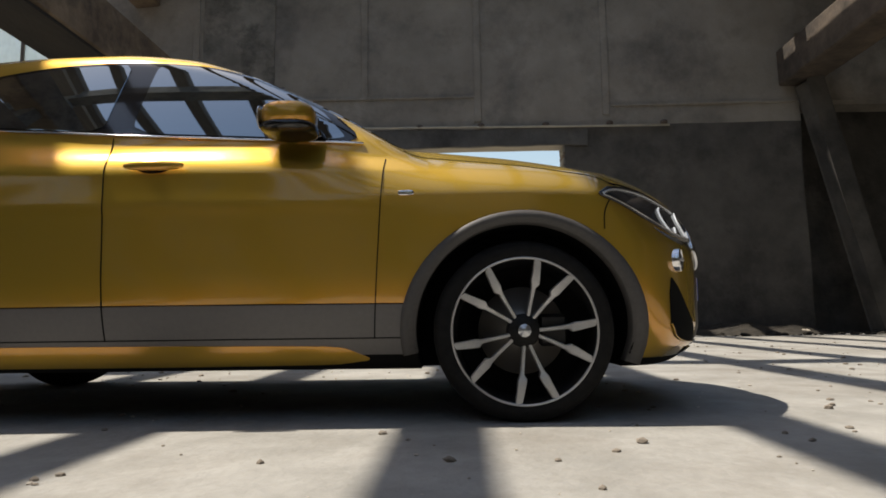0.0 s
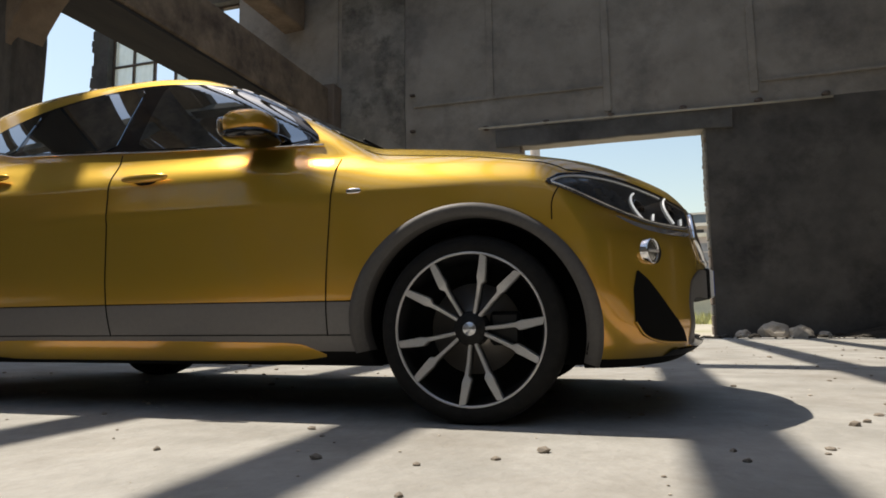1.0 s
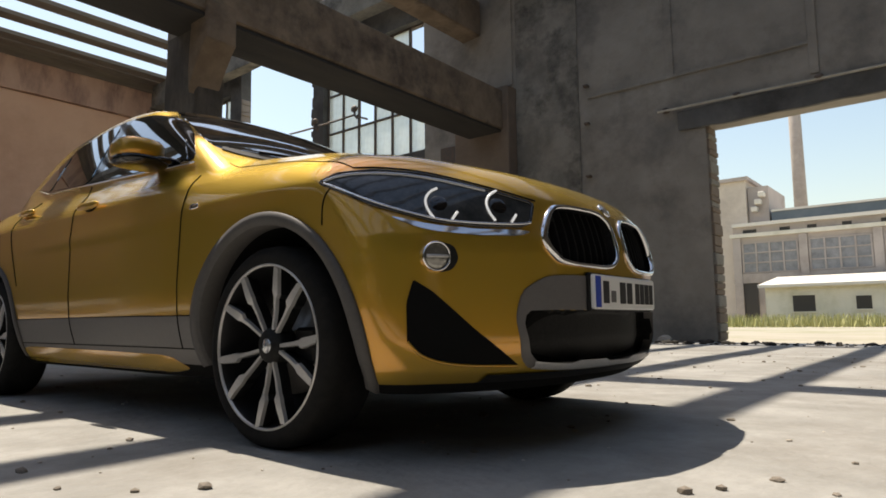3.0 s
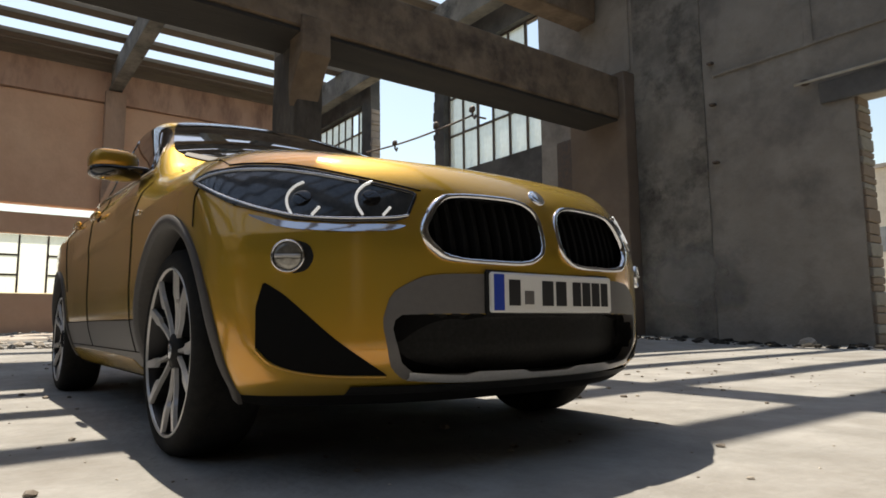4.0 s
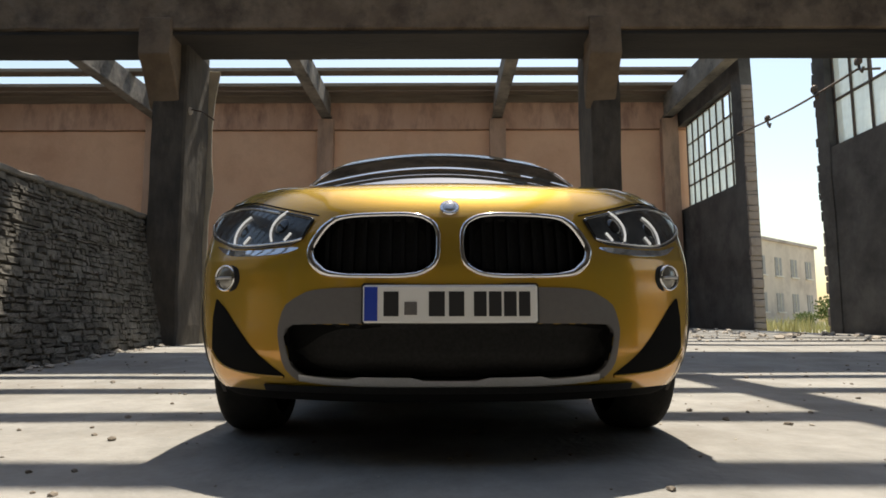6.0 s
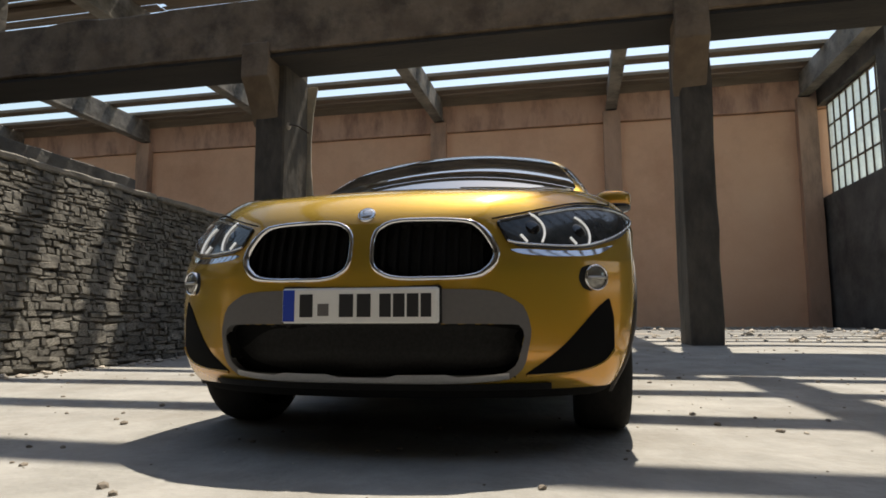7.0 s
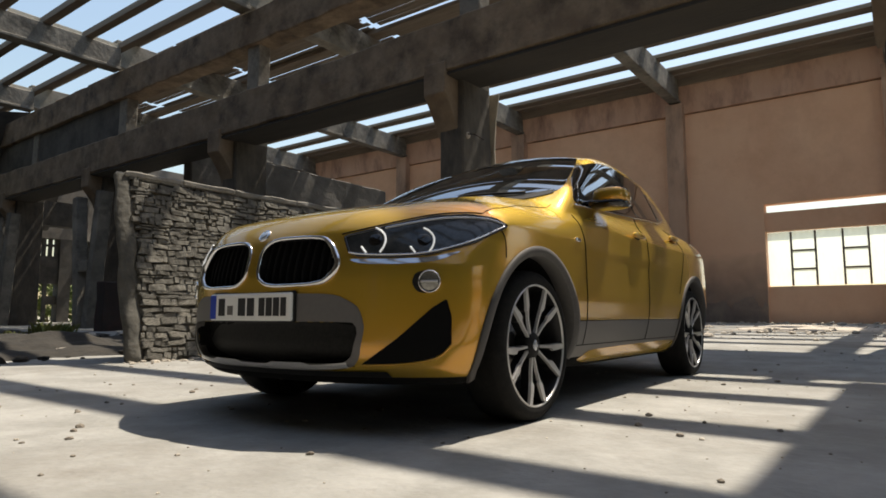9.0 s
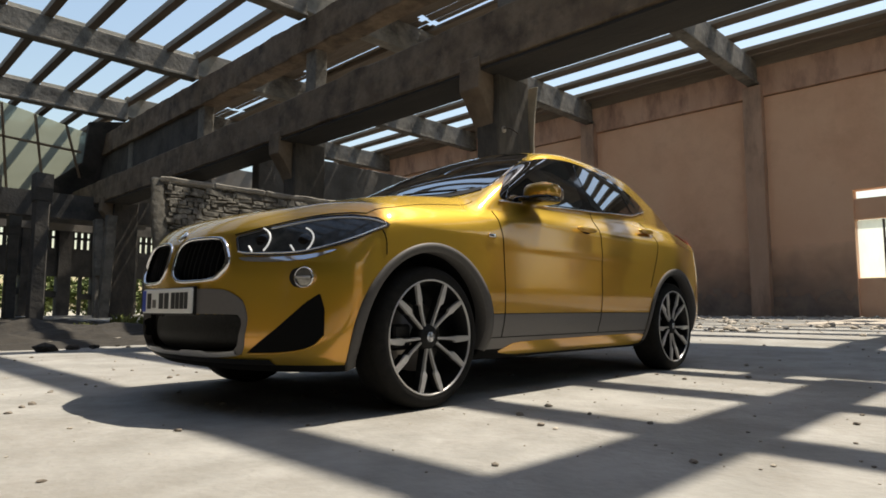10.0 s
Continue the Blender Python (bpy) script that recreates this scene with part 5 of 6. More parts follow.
for v in bm.verts:
    v.co.y += (0.21 * v.co.z - 0.235) * max(0.0, 1 - v.co.y / 0.56)
    v.co.x += 0.62 * (v.co.y - 0.21 * v.co.z + 0.235)
part("end_render", bm, M_ENDMORTAR, SW, "smooth mortar-covered wall end", True)


def stone_mesh(k):
    """One rough field stone, about a unit long, low and deep."""
    bm = bmesh.new()
    bmesh.ops.create_cube(bm, size=1.0)
    bmesh.ops.bevel(bm, geom=bm.edges[:], offset=0.05, segments=1, affect="EDGES")
    rr = random.Random(100 + k)
    for v in bm.verts:
        v.co += Vector((rr.uniform(-0.10, 0.10), rr.uniform(-0.014, 0.014), rr.uniform(-0.14, 0.14)))
    me = bpy.data.meshes.new("stone")
    bm.to_mesh(me)
    bm.free()
    me.materials.append(M_STONE)
    return me


STONES = [stone_mesh(k) for k in range(10)]
rnd = random.Random(5)
loose_v, loose_f = [], []
z, count, row = 0.01, 0, 0
while z < 1.93:
    hgt = 0.022 + 0.062 * rnd.random() ** 1.4
    x = 0.17 + rnd.uniform(0, 0.08)
    while x < 5.9:
        ln = 0.04 + 0.20 * rnd.random() ** 1.6
        dep = rnd.uniform(0.16, 0.24)
        yy = -0.21 - rnd.uniform(-0.006, 0.005) - (0.012 if rnd.random() < 0.08 else 0.0) + 0.21 * z
        m = Matrix.LocRotScale((x + ln / 2, yy + dep / 2 - 0.02, z + hgt / 2 + rnd.uniform(-0.010, 0.010)), Euler((rnd.uniform(-0.26, -0.16), rnd.uniform(-0.13, 0.13), rnd.uniform(-0.05, 0.05))), (ln * 1.0, dep, hgt * rnd.uniform(0.7, 1.15)))
        me = rnd.choice(STONES)
        # the far end and the mirrored direction: the face looks to -y of the wall's own frame
        if count < 300 and x < 3.9 and rnd.random() < 0.93:
            ob = new("stone", me)
            ob.parent = SW
            ob.matrix_local = m
            count += 1
        else:
            base = len(loose_v)
            loose_v += [tuple(m @ v.co) for v in me.vertices]
            loose_f += [tuple(base + i for i in p.vertices) for p in me.polygons]
        x += ln + rnd.uniform(0.004, 0.02)
    z += hgt + rnd.uniform(0.002, 0.012)
    row += 1
# flat slabs on top, overhanging a little
M_COPING = mat("coping_mortar", (0.18, 0.17, 0.148), 0.95, second=(0.32, 0.30, 0.265), scale=4, bump=0.8, bump_scale=16)
x = 0.10
while x < 5.85:
    ln = rnd.uniform(0.45, 1.0)
    bm = rough(box(x, min(x + ln, 5.9), 0.135 + rnd.uniform(-0.02, 0.03), 0.57, 1.945, 2.005, 0.012), 0.12, 0.02, 5.0, x)
    for v in bm.verts:
        v.co.x += 0.62 * (v.co.y - 0.13) * max(0.0, 1 - max(0.0, v.co.x - 0.15) / 0.4)
    part("coping_slab", bm, M_COPING, SW, "flat grey slab on the wall top")
    x += ln + 0.012
me = bpy.data.meshes.new("stones_joined")
me.from_pydata(loose_v, [], loose_f)
me.materials.append(M_STONE)
ob = tagged(new("stones_joined", me), kind="stuff")
ob.parent = SW


# ---- rubble, chips and weeds on the floor ----
M_CHIP = mat("stone_chips", (0.30, 0.265, 0.22), 0.95, second=(0.17, 0.14, 0.11), scale=7)
M_PALE = mat("pale_rubble", (0.55, 0.50, 0.43), 0.95, second=(0.40, 0.35, 0.29), scale=5, bump=0.5)
# earth taken near black: the shade lying on it is part of the colour
M_EARTH = mat("shaded_earth", (0.020, 0.018, 0.015), 0.95, second=(0.045, 0.039, 0.031), scale=6, bump=0.6, bump_scale=20)


def near_points(n, seed, x0, x1, y0, y1, s0, s1, name, label, material, keep=None):
    rr = random.Random(seed)
    vv, ff = [], []
    ico = bmesh.new()
    bmesh.ops.create_icosphere(ico, subdivisions=1, radius=1.0)
    bv, bf = [v.co.copy() for v in ico.verts], [[v.index for v in f.verts] for f in ico.faces]
    ico.free()
    for _ in range(n):
        x, y = rr.uniform(x0, x1), rr.uniform(y0, y1)
        if keep and not keep(x, y, rr):
            continue
        s = s0 * (s1 / s0) ** (rr.random() ** 2.2)
        q = Euler((rr.uniform(0, 6), rr.uniform(0, 6), rr.uniform(0, 6))).to_matrix()
        z = floor_z(x, y) + 0.25 * s
        b = len(vv)
        for c in bv:
            w = q @ (c * rr.uniform(0.7, 1.2))
            vv.append((x + w.x * s * 1.2, y + w.y * s, z + max(w.z * s * 0.6, -0.3 * s)))
        ff += [tuple(b + i for i in f) for f in bf]
    me = bpy.data.meshes.new(name)
    me.from_pydata(vv, [], ff)
    me.materials.append(material)
    return tagged(new(name, me), label, "debris", kind="stuff")


near_points(900, 21, -5, 5, -1.0, 9, 0.004, 0.022, "stone_chips", "scattered small stone chips on the dusty floor", M_CHIP)
near_points(700, 22, -6, 6, -0.8, 11, 0.003, 0.012, "grit", "pale grit on the dusty floor", M_PALE)
near_points(2600, 23, -21.5, -7.0, -8, 12, 0.015, 0.10, "rubble_spread", "broken plaster and rubble strewn over the far floor", M_PALE, keep=lambda x, y, rr: rr.random() < 0.35 + 0.5 * (noise.noise(Vector((x * 0.4, y * 0.4, 3))) > 0))
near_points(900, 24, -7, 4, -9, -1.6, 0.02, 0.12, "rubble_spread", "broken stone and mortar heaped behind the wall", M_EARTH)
near_points(500, 25, -6, 8, 11.4, 12.5, 0.015, 0.09, "rubble_spread", "crumbled concrete along the foot of the dark wall", M_EARTH)
near_points(260, 26, -6.5, -0.3, -0.95, -0.55, 0.012, 0.06, "rubble_spread", "mortar crumbs along the foot of the stone wall", M_PALE)


def boulder(x, y, s, seed, material, squash=0.7, z=0.0):
    bm = bmesh.new()
    bmesh.ops.create_icosphere(bm, subdivisions=3 if s > 0.08 else 1, radius=1.0)
    s *= 1.0 if s > 0.08 else 0.65
    for v in bm.verts:
        n = v.co.normalized()
        k = 1 + 0.35 * noise.noise(n * 1.3 + Vector((seed, 0, 0))) + 0.12 * noise.noise(n * 4 + Vector((0, seed, 0)))
        v.co = Vector((n.x * k * s, n.y * k * s * 0.85, max(n.z * k * s * squash, -0.3 * s)))
    ob = finish("loose_stone", bm, material)
    ob.location = (x, y, z + 0.28 * s)
    return tagged(ob, "pale lump of broken masonry lying on the floor", "stone", "loose lumps of masonry")


for i, (x, y, s) in enumerate(((3.0, 12.2, 0.26), (3.35, 12.1, 0.20), (3.75, 12.25, 0.10), (5.4, 11.9, 0.12), (2.5, 12.2, 0.13), (6.3, 12.0, 0.12), (-2.2, 12.3, 0.12))):
    boulder(x, y, s, i * 3.1, M_PALE)
for i, (x, y, s) in enumerate(((1.02, 2.10, 0.017), (0.42, 1.83, 0.022), (-0.18, 2.02, 0.016), (-0.55, 1.72, 0.02), (1.46, 2.64, 0.030), (1.52, 2.72, 0.022), (0.30, 1.45, 0.018), (-1.05, 1.55, 0.020), (1.9, 3.4, 0.016), (2.1, 4.6, 0.018), (0.8, 5.0, 0.020), (-0.2, 4.7, 0.018), (1.2, 5.4, 0.022), (-2.1, 5.6, 0.03), (-3.0, 4.5, 0.035), (0.6, 1.1, 0.02))):
    boulder(x, y, s, 40 + i * 2.3, M_CHIP)


def heap(name, x, y, rx, ry, hgt, seed, material, label):
    bm = grid_sheet(-1.3, 1.3, -1.3, 1.3, 0.065, lambda u, v: max(0.0, (1 - u * u - v * v)) * (0.6 + 0.6 * noise.noise(Vector((u * 2.0 + seed, v * 2.0, 0))) + 0.12 * noise.noise(Vector((u * 8, v * 8, seed)))) - 0.03)
    for v in bm.verts:
        v.co = Vector((v.co.x * rx, v.co.y * ry, v.co.z * hgt))
    ob = finish(name, bm, material)
    ob.location = (x, y, floor_z(x, y))
    return tagged(ob, label, "rubble", kind="stuff")


heap("rubble_heap", -6.2, 0.9, 0.9, 0.75, 0.32, 3, M_CHIP, "heap of pale rubble and earth beside the column")


def earth_z(x, y):
    edge = -1.75 - 0.35 * noise.noise(Vector((x * 0.9, 4.0, 0))) - 0.15 * noise.noise(Vector((x * 3.1, 7.0, 0)))
    up = max(0.0, min(1.0, (edge - y) / 0.6))
    return -0.06 + 0.12 * up + 0.05 * up * noise.noise(Vector((x * 1.3, y * 1.3, 9))) + 0.03 * up * noise.noise(Vector((x * 5, y * 5, 2)))


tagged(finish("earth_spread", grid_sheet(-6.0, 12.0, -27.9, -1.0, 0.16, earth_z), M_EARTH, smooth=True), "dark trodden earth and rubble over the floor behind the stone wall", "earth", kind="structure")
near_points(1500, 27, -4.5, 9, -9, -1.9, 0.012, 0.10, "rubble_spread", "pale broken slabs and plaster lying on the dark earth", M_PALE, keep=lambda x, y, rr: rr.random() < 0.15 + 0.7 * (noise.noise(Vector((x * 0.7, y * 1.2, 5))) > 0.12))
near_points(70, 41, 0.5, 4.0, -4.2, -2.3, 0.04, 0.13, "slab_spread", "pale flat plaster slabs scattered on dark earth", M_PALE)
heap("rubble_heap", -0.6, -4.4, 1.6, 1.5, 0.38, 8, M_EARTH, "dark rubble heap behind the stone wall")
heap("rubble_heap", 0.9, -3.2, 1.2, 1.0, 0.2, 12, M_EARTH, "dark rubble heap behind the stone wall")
heap("rubble_heap", 5.4, 12.2, 1.6, 0.6, 0.3, 15, M_EARTH, "crumbled earth at the foot of the dark wall")
heap("rubble_heap", -14.0, 3.5, 2.2, 1.6, 0.12, 18, M_PALE, "low spread of broken plaster on the far floor")
M_BRICK = mat("broken_red_brick", (0.30, 0.13, 0.08), 0.95, second=(0.22, 0.11, 0.075), scale=9, bump=0.5)
rnd = random.Random(58)
for i in range(26):
    x, y = rnd.uniform(-7.6, -6.0), rnd.uniform(-0.2, 2.3)
    boulder(x, y, rnd.choice((0.09, 0.11, 0.14, 0.18, 0.24)), 80 + i * 1.7, rnd.choice((M_CHIP, M_STONE, M_CHIP, M_PALE, M_BRICK)), 0.55, floor_z(x, y) + rnd.choice((0.0, 0.0, 0.06)))
M_TWIG = mat("dry_twig", (0.45, 0.38, 0.28), 0.9)
rnd = random.Random(31)
for i in range(9):
    x, y = -6.2 + rnd.uniform(-0.6, 0.6), 0.9 + rnd.uniform(-0.6, 0.6)
    p = [Vector((x, y, 0.18))]
    d = Vector((rnd.uniform(-1, 1), rnd.uniform(-1, 1), rnd.uniform(0.2, 1.0))).normalized()
    for k in range(5):
        d = (d + 0.35 * Vector((rnd.uniform(-1, 1), rnd.uniform(-1, 1), rnd.uniform(-0.6, 0.6)))).normalized()
        p.append(p[-1] + d * 0.09)
    tagged(finish("twig", tube(p, 0.008, 5, False), M_TWIG), "dry pale twig sticking out of the rubble", "twig", "twigs on the rubble")
M_LEAF = mat("weed_leaf", (0.16, 0.20, 0.05), 0.8, second=(0.26, 0.26, 0.09), scale=9)


def weed(x, y, z, s, n, seed):
    rr = random.Random(seed)
    bm = bmesh.new()
    for _ in range(n):
        a, l = rr.uniform(0, 6.28), s * rr.uniform(0.5, 1.0)
        bx, by = rr.gauss(0, s * 0.25), rr.gauss(0, s * 0.25)
        d = Vector((math.cos(a), math.sin(a), 0))
        w = Vector((-d.y, d.x, 0)) * l * 0.10
        b0 = Vector((bx, by, 0))
        m1 = b0 + d * l * 0.25 + Vector((0, 0, l * 0.6))
        tip = b0 + d * l * 0.6 + Vector((0, 0, l * 0.95))
        v = [bm.verts.new(c) for c in (b0 - w * 0.5, b0 + w * 0.5, m1 + w, tip, m1 - w)]
        bm.faces.new(v)
    ob = finish("weed", bm, M_LEAF)
    ob.location = (x, y, z)
    return tagged(ob, "tuft of yellow-green weeds growing from the rubble", "weed", "weeds")


for i, (x, y, s) in enumerate(((-2.6, -8.2, 0.35), (-3.3, -9.0, 0.3), (-1.0, -5.2, 0.22), (4.9, 12.3, 0.16), (-1.6, 13.6, 0.16), (1.5, 13.7, 0.14))):
    weed(x, y, 0.05, s, 70, 60 + i)

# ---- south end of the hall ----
# piers, cross beam, gable and infill near black in place of real shade
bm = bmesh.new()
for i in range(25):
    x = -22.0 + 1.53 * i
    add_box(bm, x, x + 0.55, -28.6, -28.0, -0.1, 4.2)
tagged(finish("wall_south_piers", rough(bm, 0.7, 0.03, 1.5, 4), M_BLACKCONC), "dark piers with open bays at the far end", "wall", kind="structure")
tagged(finish("cross_beam", rough(box(-9.0, 5.0, -21.7, -21.25, 3.95, 4.9), 0.6, 0.03, 1.4, 31), M_BLACKCONC), "dark cross beam at the far end", "beam", kind="structure")
# far columns in near-black concrete, the roof's shade put into their colour
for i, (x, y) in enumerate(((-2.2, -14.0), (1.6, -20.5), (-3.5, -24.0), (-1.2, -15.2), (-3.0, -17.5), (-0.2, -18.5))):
    frame_column(x, y, 4.2, 0.36, M_BLACKCONC, M_BLACKCONC)
for y in (-13.65, -20.05):
    t = thing("portal_brace", "pale slanting concrete legs joined by a cross piece", "brace", "portal braces", at=pose(UX + 0.75, y + 0.4, 0))
    for sg in (-1, 1):
        m = look((0.0, sg * 0.75, 3.9), (0.0, sg * 0.25, 0.0))
        bm = bmesh.new()
        add_box(bm, -0.15, 0.15, -0.15, 0.15, -3.95, 0, 0.02, m)
        part("leg", rough(bm, 0.5, 0.02, 2, y), M_GREYCONC, t)
    part("cross_piece", box(-0.14, 0.14, -0.5, 0.5, 1.7, 2.0, 0.02), M_GREYCONC, t)
bm = box(-5.6, -4.6, -10.6, -10.2, 0.0, 1.3, 0.03)
tagged(finish("partition_wall", rough(bm, 0.4, 0.04, 1.5, 14), mat("dark_brick", (0.075, 0.04, 0.034), 0.9, second=(0.05, 0.038, 0.032), scale=3, stain=(0.03, 0.027, 0.024), bump=0.5)), "broken dark brick partition behind the stone wall", "wall", kind="structure")
bm = box(UX - 8.0, UX - 0.2, -10.2, -9.8, 0.0, 5.0, 0.03)
tagged(finish("partition_wall_far", rough(bm, 0.5, 0.04, 1.3, 19), M_BAYWALL), "dark cross wall between the bays", "wall", kind="structure")


def gable(name, outline, thick, material, label):
    """A plate in the leaning plane of the far gable, from an outline in x and z."""
    bm = bmesh.new()
    vs = [bm.verts.new((x, -25.0 + (z - 4.3) * 0.6, z)) for x, z in outline]
    r = bmesh.ops.extrude_face_region(bm, geom=[bm.faces.new(vs)])
    for v in r["geom"]:
        if isinstance(v, bmesh.types.BMVert):
            v.co.y -= thick
    bmesh.ops.recalc_face_normals(bm, faces=bm.faces)
    return tagged(finish(name, bm, material), label, "roof", kind="structure")


M_GREENGLASS = M_DUSTY.copy()
M_GREENGLASS.name = "greenish_glazing"
for nd in M_GREENGLASS.node_tree.nodes:
    if nd.type == "BSDF_TRANSLUCENT":
        nd.inputs["Color"].default_value = (0.50, 0.52, 0.46, 1)
    if nd.type == "BSDF_TRANSPARENT":
        nd.inputs["Color"].default_value = (0.58, 0.61, 0.55, 1)
gable("roof_glazing", [(5.0, 9.8), (-5.67, 7.86), (-5.73, 6.74), (-3.0, 4.33), (5.0, 4.33)], 0.03, M_GREENGLASS, "sloping greenish glazed end of the roof")
gable("gable_wall", [(-5.69, 8.3), (-9.0, 8.9), (-9.0, 4.22), (5.0, 4.22), (5.0, 4.31), (-3.02, 4.31), (-5.75, 6.72)], 0.3, M_BLACKCONC, "dark sooty wall below the glazed gable")
for k in range(6):
    x = -4.9 + 1.15 * k
    gable("glazing_bar", [(x, 8.0 + 0.19 * k), (x + 0.09, 8.0 + 0.19 * k), (x - 0.8, max(4.3, 6.1 - 0.95 * k)), (x - 0.89, max(4.3, 6.1 - 0.95 * k))], -0.06, M_RUST, "rusty glazing bar")
gable("glazing_rail", [(-5.6, 7.05), (5.0, 7.6), (5.0, 7.68), (-5.6, 7.13)], -0.06, M_RUST, "rusty glazing rail")
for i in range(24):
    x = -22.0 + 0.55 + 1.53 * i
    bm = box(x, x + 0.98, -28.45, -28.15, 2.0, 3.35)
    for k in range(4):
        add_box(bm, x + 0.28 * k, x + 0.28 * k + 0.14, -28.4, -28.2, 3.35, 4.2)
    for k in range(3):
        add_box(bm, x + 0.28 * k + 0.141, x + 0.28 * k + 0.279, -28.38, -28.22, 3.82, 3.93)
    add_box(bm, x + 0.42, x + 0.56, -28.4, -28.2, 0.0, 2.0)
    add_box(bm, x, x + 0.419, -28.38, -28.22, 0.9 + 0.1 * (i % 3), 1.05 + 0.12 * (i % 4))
    tagged(finish("bay_infill", bm, M_BLACKCONC), "dark infill with small window openings in a far bay", "wall", kind="structure")

# boards left on the roof beside the upper beam
rnd = random.Random(77)
for y0, y1 in ((-7.9, -1.7), (-14.5, -8.1), (-21.0, -14.7), (-27.5, -21.2)):
    for i in range(34):
        if i < 7 or rnd.random() < (0.06 if y0 > -15 else 0.12):
            continue
        bm = box(-0.088, 0.088, y0 + rnd.uniform(-0.1, 0.12), y1 + rnd.uniform(-0.12, 0.1), 0, 0.03, 0.004)
        ob = tagged(finish("roof_board", bm, M_WOOD), "weathered grey roof board", "board", "boards left on the roof")
        ob.location, ob.rotation_euler = (UX - 0.9 - 0.2 * i, 0, 9.77), (0, 0, rnd.uniform(-0.004, 0.004))
bm = box(UX - 0.55, UX - 0.25, -28.0, -13.9, 5.5, 7.12)
tagged(finish("beam_infill", rough(bm, 0.5, 0.03, 1.5, 23), M_BLACKCONC), "dark infill wall between the two beams", "wall", kind="structure")
t = thing("leaning_board", "pale warped board standing behind the column", "board", at=pose(-6.92, -0.62, 0.12, 0, 0, 8))
bm = box(-0.02, 0.02, -0.06, 0.13, 0.0, 4.40, 0.005)
bmesh.ops.subdivide_edges(bm, edges=[e for e in bm.edges if abs(e.verts[0].co.z - e.verts[1].co.z) > 1], cuts=8)
for v in bm.verts:
    v.co.y += 0.10 * ((v.co.z - 3.3) / 1.1) ** 2 * (v.co.z > 2.2) - 0.05
    v.co.x += 0.02 * noise.noise(v.co * 2)
part("plank", bm, M_PALEBOARD, t)
t = thing("wire_hook", "small bent wire hook on the column", "hook", at=pose(-6.15, -0.57, 3.55))
part("wire", tube([(0.0, 0.0, 0.0), (0.10, 0.05, 0.03), (0.14, 0.22, -0.02), (0.18, 0.42, -0.16)], 0.012, 6, False), M_STEEL, t)
part("insulator", pod((0.06, 0.0, 0.02), (0.05, 0.05, 0.06), 2.4, 12), M_PALE, t)

# ---- outside to the north ----
M_BEIGE = mat("beige_render", (0.58, 0.50, 0.42), 0.9, second=(0.66, 0.58, 0.49), scale=0.4, stain=(0.46, 0.39, 0.33), stain_scale=0.3)
M_FACTORY = mat("factory_render", (0.40, 0.345, 0.31), 0.9, second=(0.47, 0.41, 0.37), scale=0.4, stain=(0.30, 0.26, 0.23), stain_scale=0.3)
M_PALEWALL = mat("whitewash", (0.74, 0.70, 0.60), 0.9, second=(0.66, 0.62, 0.52), scale=0.7, stain=(0.55, 0.52, 0.40), stain_scale=0.5)
M_ROOFBLUE = mat("sheet_roof", (0.10, 0.13, 0.15), 0.6, second=(0.14, 0.17, 0.19), scale=1.0)
M_PALEROOF = mat("pale_sheet_roof", (0.72, 0.68, 0.60), 0.7, second=(0.64, 0.60, 0.53), scale=1.2)
M_PANE = mat("old_factory_glass", (0.17, 0.172, 0.178), 0.4, second=(0.30, 0.30, 0.305), scale=2.0)
M_DARKHOLE = mat("dark_opening", (0.05, 0.045, 0.04), 0.8)
fac = thing("factory_building", "long two-storey factory with steel window bands and dark sheet roof", "building", at=pose(0, 47, 0))
part("wall", box(-10.2, 44, 0.0, 14, -0.1, 6.0), M_FACTORY, fac)
part("cornice", box(-10.3, 44.1, -0.25, 0.0, 5.85, 6.10), M_PALEWALL, fac)
part("upper_wall", box(-10.2, 44, 0.3, 13.7, 6.0, 6.75), M_FACTORY, fac)
part("gutter", box(-10.2, 44, 0.02, 0.30, 6.62, 6.85), M_PALEROOF, fac)
part("roof", box(-7.9, 44, 1.2, 13, 6.75, 7.62), M_ROOFBLUE, fac)
part("roof_ridge", box(-7.9, 44, 1.1, 13.1, 7.62, 7.75), M_PALEROOF, fac, "pale edge of the sheet roof")
part("lower_band", box(-10.2, 44, -0.12, -0.002, 2.75, 3.38), M_FACTORY, fac)
part("gate", box(-10.1, -8.75, -0.06, -0.003, 0.0, 2.74), M_DARKHOLE, fac, "dark open gateway")
rnd = random.Random(44)
for i in range(26):
    xs = -9.5 + 2.0 * i + rnd.uniform(-0.3, 0.3)
    part("vent_slot", box(xs, xs + rnd.uniform(0.5, 1.1), 0.25, 0.298, 6.18, 6.40), M_DARKHOLE, fac, "dark vent slot")
for i in range(13):
    x = -9.9 + 4.0 * i
    part("pilaster", box(x - 0.25, x + 0.25, -0.16, -0.002, 0.0, 5.84), M_FACTORY, fac)
    win = part("window", box(x + 0.35, x + 3.65, -0.03, -0.002, 3.45, 5.45), M_PANE, fac)
    for k in range(5):
        xx = x + 0.35 + 3.3 * k / 4
        part("glazing_bar", box(xx - 0.05, xx + 0.05, -0.09, -0.031, 3.45, 5.45), M_FACTORY, win)
    for k in range(4):
        zz = 3.45 + 2.0 * k / 3
        for j in range(4):
            xa = x + 0.40 + 3.3 * j / 4
            part("glazing_bar", box(xa + 0.001, xa + 0.724, -0.08, -0.031, zz - 0.04, zz + 0.04), M_FACTORY, win)
shed = thing("shed", "low whitewashed shed with small dark windows and a pale roof", "building", at=pose(0, 41, 0))
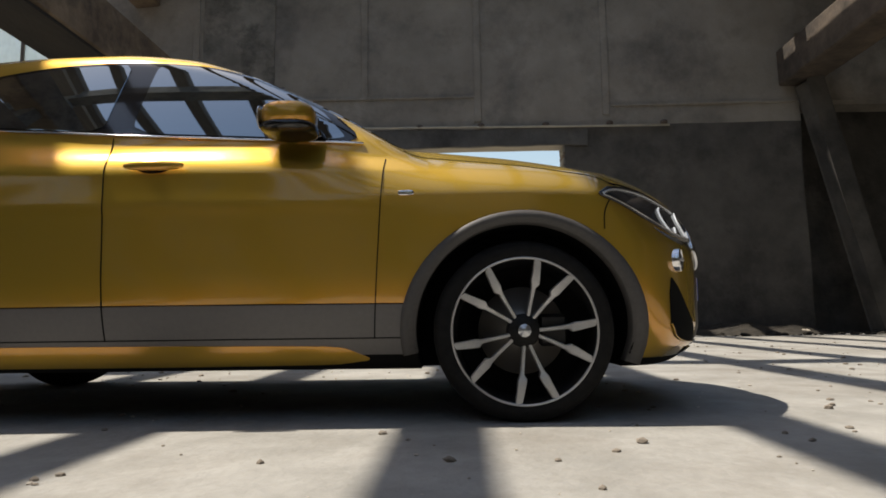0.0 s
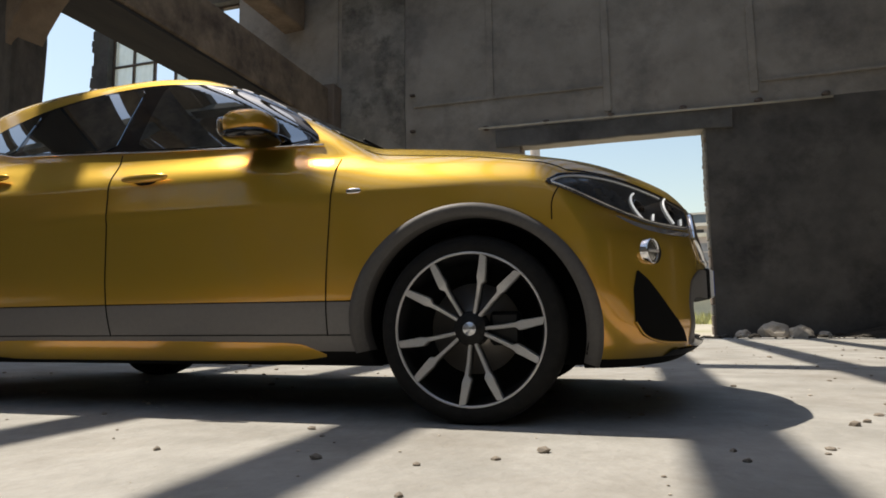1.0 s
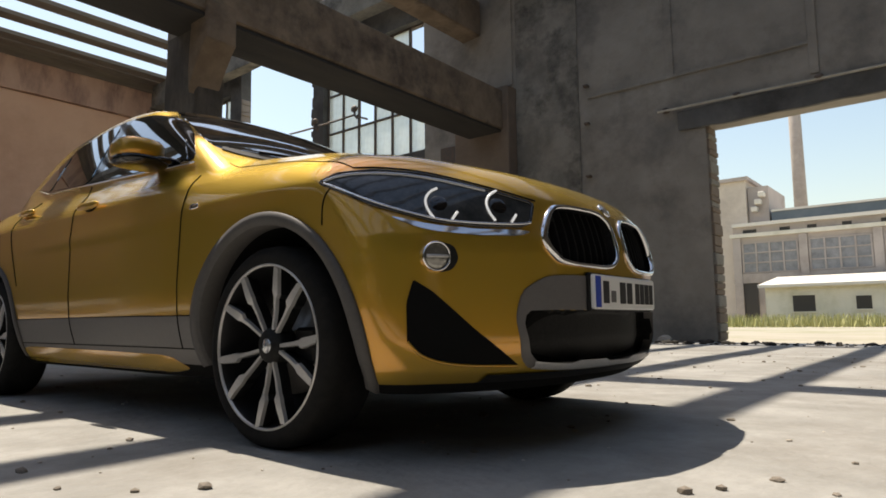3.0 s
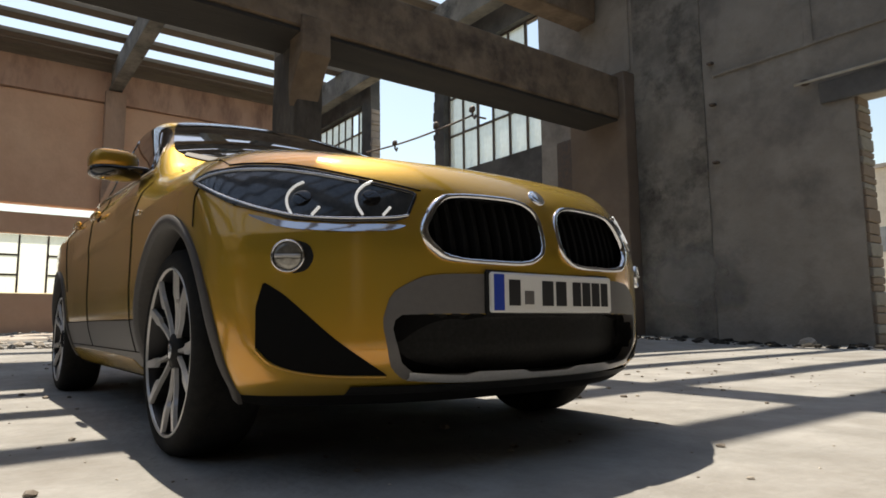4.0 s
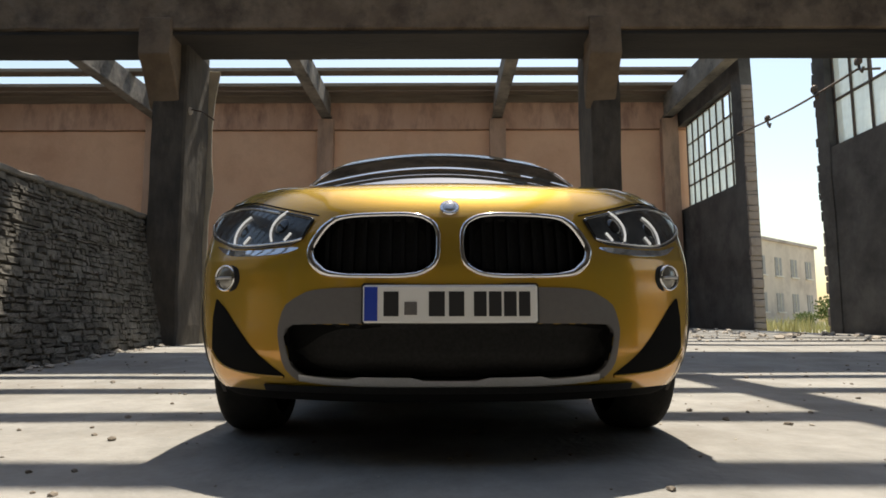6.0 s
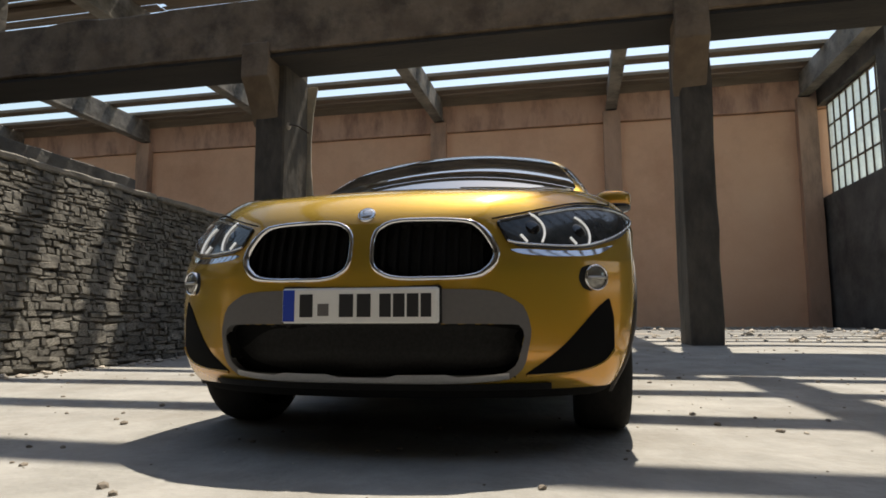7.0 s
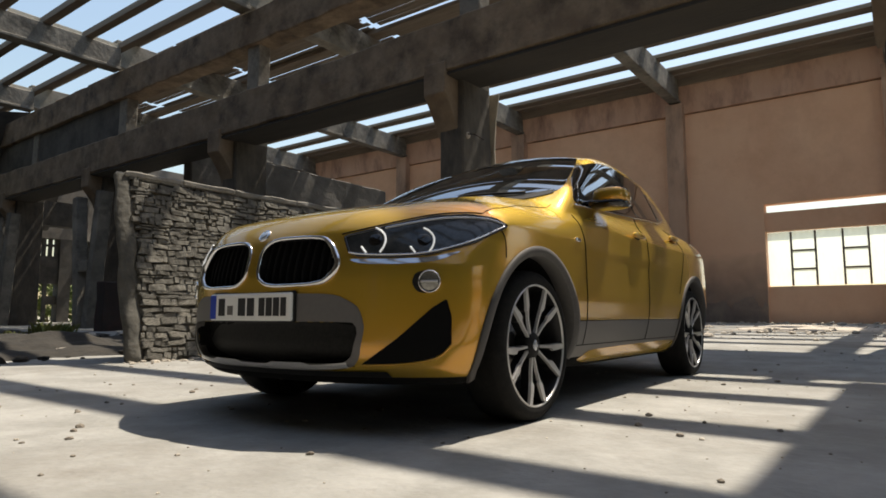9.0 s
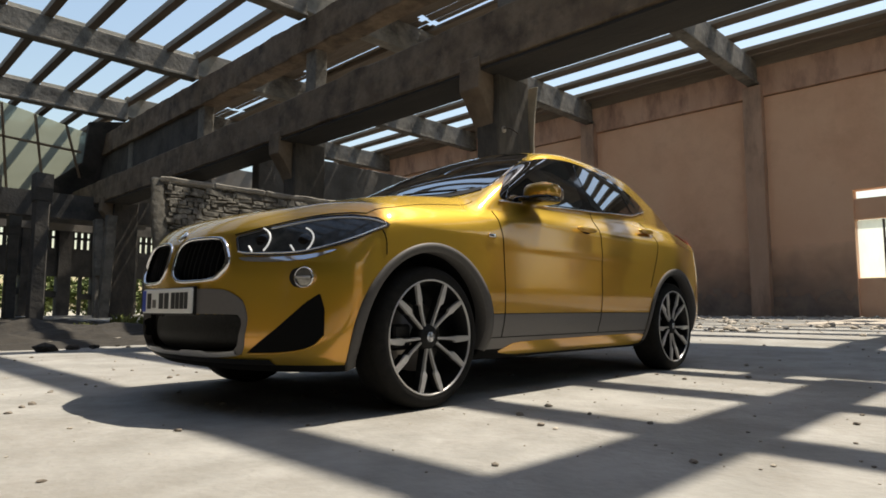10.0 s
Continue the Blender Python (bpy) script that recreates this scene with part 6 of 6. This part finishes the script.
part("wall", box(-7.0, 40, 0, 4.5, -0.1, 2.15), M_PALEWALL, shed)
bm = bmesh.new()
a = [bm.verts.new(c) for c in ((-7.3, -0.35, 2.13), (40.3, -0.35, 2.13), (40.3, 4.8, 2.85), (-7.3, 4.8, 2.85))]
r = bmesh.ops.extrude_face_region(bm, geom=[bm.faces.new(a)])
for v in r["geom"]:
    if isinstance(v, bmesh.types.BMVert):
        v.co.z += 0.16
bmesh.ops.recalc_face_normals(bm, faces=bm.faces)
part("roof", bm, M_PALEROOF, shed)
for x, w, z0, z1 in ((-5.6, 1.1, 0.75, 1.65), (-2.6, 0.7, 0.85, 1.55), (-0.5, 0.95, 0.75, 1.65), (1.4, 0.45, 1.2, 1.6), (2.7, 1.0, 0.4, 1.7), (4.9, 1.3, 0.75, 1.7), (8.2, 1.0, 0.75, 1.6), (11.0, 1.0, 0.75, 1.6)):
    wd = part("window", box(x, x + w, -0.02, -0.002, z0, z1), M_DARKHOLE, shed)
    part("frame", box(x - 0.07, x + w + 0.07, -0.05, -0.021, z1, z1 + 0.08), M_PALEWALL, wd)
    part("sill", box(x - 0.07, x + w + 0.07, -0.06, -0.021, z0 - 0.08, z0), M_PALEWALL, wd)
blk = thing("block_building", "plain beige block with a flat roof beside the factory", "building", at=pose(0, 48, 0))
part("wall", box(-26, -9.4, 0, 9, -0.1, 10.0), M_BEIGE, blk)
part("roof_edge", box(-26.2, -9.2, -0.2, 9.2, 10.0, 10.25), M_FACTORY, blk)
part("roof_house", box(-9.35, -8.05, 0.3, 5.5, 6.86, 9.5), M_FACTORY, blk)
for i, z in enumerate((7.7, 8.2, 8.7)):
    part("duct", box(-9.1 + 0.25 * i, -8.7 + 0.25 * i, -0.25, 0.29, z, z + 0.35, 0.04), M_PALEROOF, blk, "pale ventilation duct")
for i in range(4):
    part("window", box(-13.2 - 3.2 * i, -11.8 - 3.2 * i, -0.03, -0.002, 4.6, 6.2), M_PANE, blk)
ch = thing("chimney", "tall slim concrete factory chimney", "chimney", at=pose(-9.15, 66, 0))
bm = bmesh.new()
bmesh.ops.create_cone(bm, cap_ends=True, segments=32, radius1=0.62, radius2=0.42, depth=34)
for v in bm.verts:
    v.co.z += 17
part("shaft", bm, M_FACTORY, ch, smooth=True)
bm = bmesh.new()
bmesh.ops.create_cone(bm, cap_ends=True, segments=32, radius1=0.52, radius2=0.52, depth=0.8)
for v in bm.verts:
    v.co.z += 34.2
part("cap", bm, M_DARKWALL, ch, smooth=True)
hs = thing("works_house", "beige two-storey works building with rows of windows", "building", at=pose(-62.6, 36, 0, 0, 0, 40.5))
part("wall", box(-14, 0, -16, 15.5, -0.1, 9.1), M_BEIGE, hs)
part("roof_edge", box(-14.3, 0.25, -16.3, 15.8, 9.1, 9.4), M_FACTORY, hs)
for y in (-8.6, -4.4, -0.2, 4.0, 8.2, 12.4):
    for z in (1.5, 5.4):
        w = part("window", box(0.002, 0.05, y, y + 1.7, z, z + 2.0), M_PANE, hs)
        part("sill", box(0.002, 0.25, y - 0.15, y + 1.85, z - 0.15, z - 0.002), M_PALEROOF, w)
        part("mullion", box(0.051, 0.09, y + 0.80, y + 0.90, z, z + 2.0), M_PALEWALL, w)

# dry grass outside
vv, ff = [], []
rr = random.Random(91)


def blade(x, y, z, l):
    a = rr.uniform(0, 6.28)
    d = Vector((math.cos(a), math.sin(a), 0))
    w = Vector((-d.y, d.x, 0)) * l * 0.06
    b = len(vv)
    p = Vector((x, y, z))
    tip = p + Vector((0, 0, l)) + d * l * rr.uniform(0.1, 0.5)
    vv.extend(tuple(c) for c in (p - w, p + w, tip))
    ff.append((b, b + 1, b + 2))


for _ in range(9000):
    blade(rr.uniform(-14, 16), rr.uniform(35, 40.9), -0.04, rr.uniform(0.2, 0.75))
for _ in range(5000):
    blade(rr.uniform(-50, -14), rr.uniform(14, 40), -0.04, rr.uniform(0.2, 0.8))
me = bpy.data.meshes.new("dry_grass")
me.from_pydata(vv, [], ff)
me.materials.append(mat("dry_grass_blade", (0.34, 0.35, 0.13), 0.9, second=(0.48, 0.44, 0.22), scale=0.4))
tagged(new("dry_grass", me), "dry yellow-green grass in the yard", "grass", kind="stuff")
M_BUSH = mat("bush_leaf", (0.10, 0.15, 0.04), 0.8, second=(0.17, 0.21, 0.07), scale=2)


def bush(x, y, r, seed):
    t = thing("bush", "green leafy bush in the yard", "bush", "bushes in the yard", at=pose(x, y, 0))
    q = random.Random(seed)
    v2, f2 = [], []
    for _ in range(1500):
        d = Vector((q.gauss(0, 1), q.gauss(0, 1), q.gauss(0, 1))).normalized()
        k = r * (0.55 + 0.45 * q.random()) * (1 + 0.5 * noise.noise(d * 2 + Vector((seed, 0, 0))))
        c = Vector((d.x * k, d.y * k, r * 0.75 + d.z * k * 0.75))
        a = Vector((q.gauss(0, 1), q.gauss(0, 1), q.gauss(0, 1))).normalized() * r * 0.09
        b = a.cross(Vector((q.gauss(0, 1), q.gauss(0, 1), q.gauss(0, 1))).normalized())
        n0 = len(v2)
        v2.extend(tuple(w) for w in (c - a, c + b * 0.6, c + a, c - b * 0.6))
        f2.append((n0, n0 + 1, n0 + 2, n0 + 3))
    me2 = bpy.data.meshes.new("crown")
    me2.from_pydata(v2, [], f2)
    me2.materials.append(M_BUSH)
    ob2 = new("crown", me2)
    ob2.parent = t
    part("stem", tube([(0, 0, -0.05), (0.05, 0, r * 0.5), (0.0, 0.1, r)], 0.05, 6, False), M_TWIG, t)


for i, (x, y, r) in enumerate(((-46, 31, 0.8), (-58, 41, 2.0), (-62, 46, 1.5), (14, 40, 1.5), (-3.5, -31.4, 1.5), (-6.2, -32.0, 1.9), (-9.0, -31.6, 1.6), (-12.0, -32.2, 2.0), (-15.5, -31.8, 1.7), (-0.8, -32.0, 1.8), (2.5, -31.5, 1.6))):
    bush(x, y, r, 7 + i)
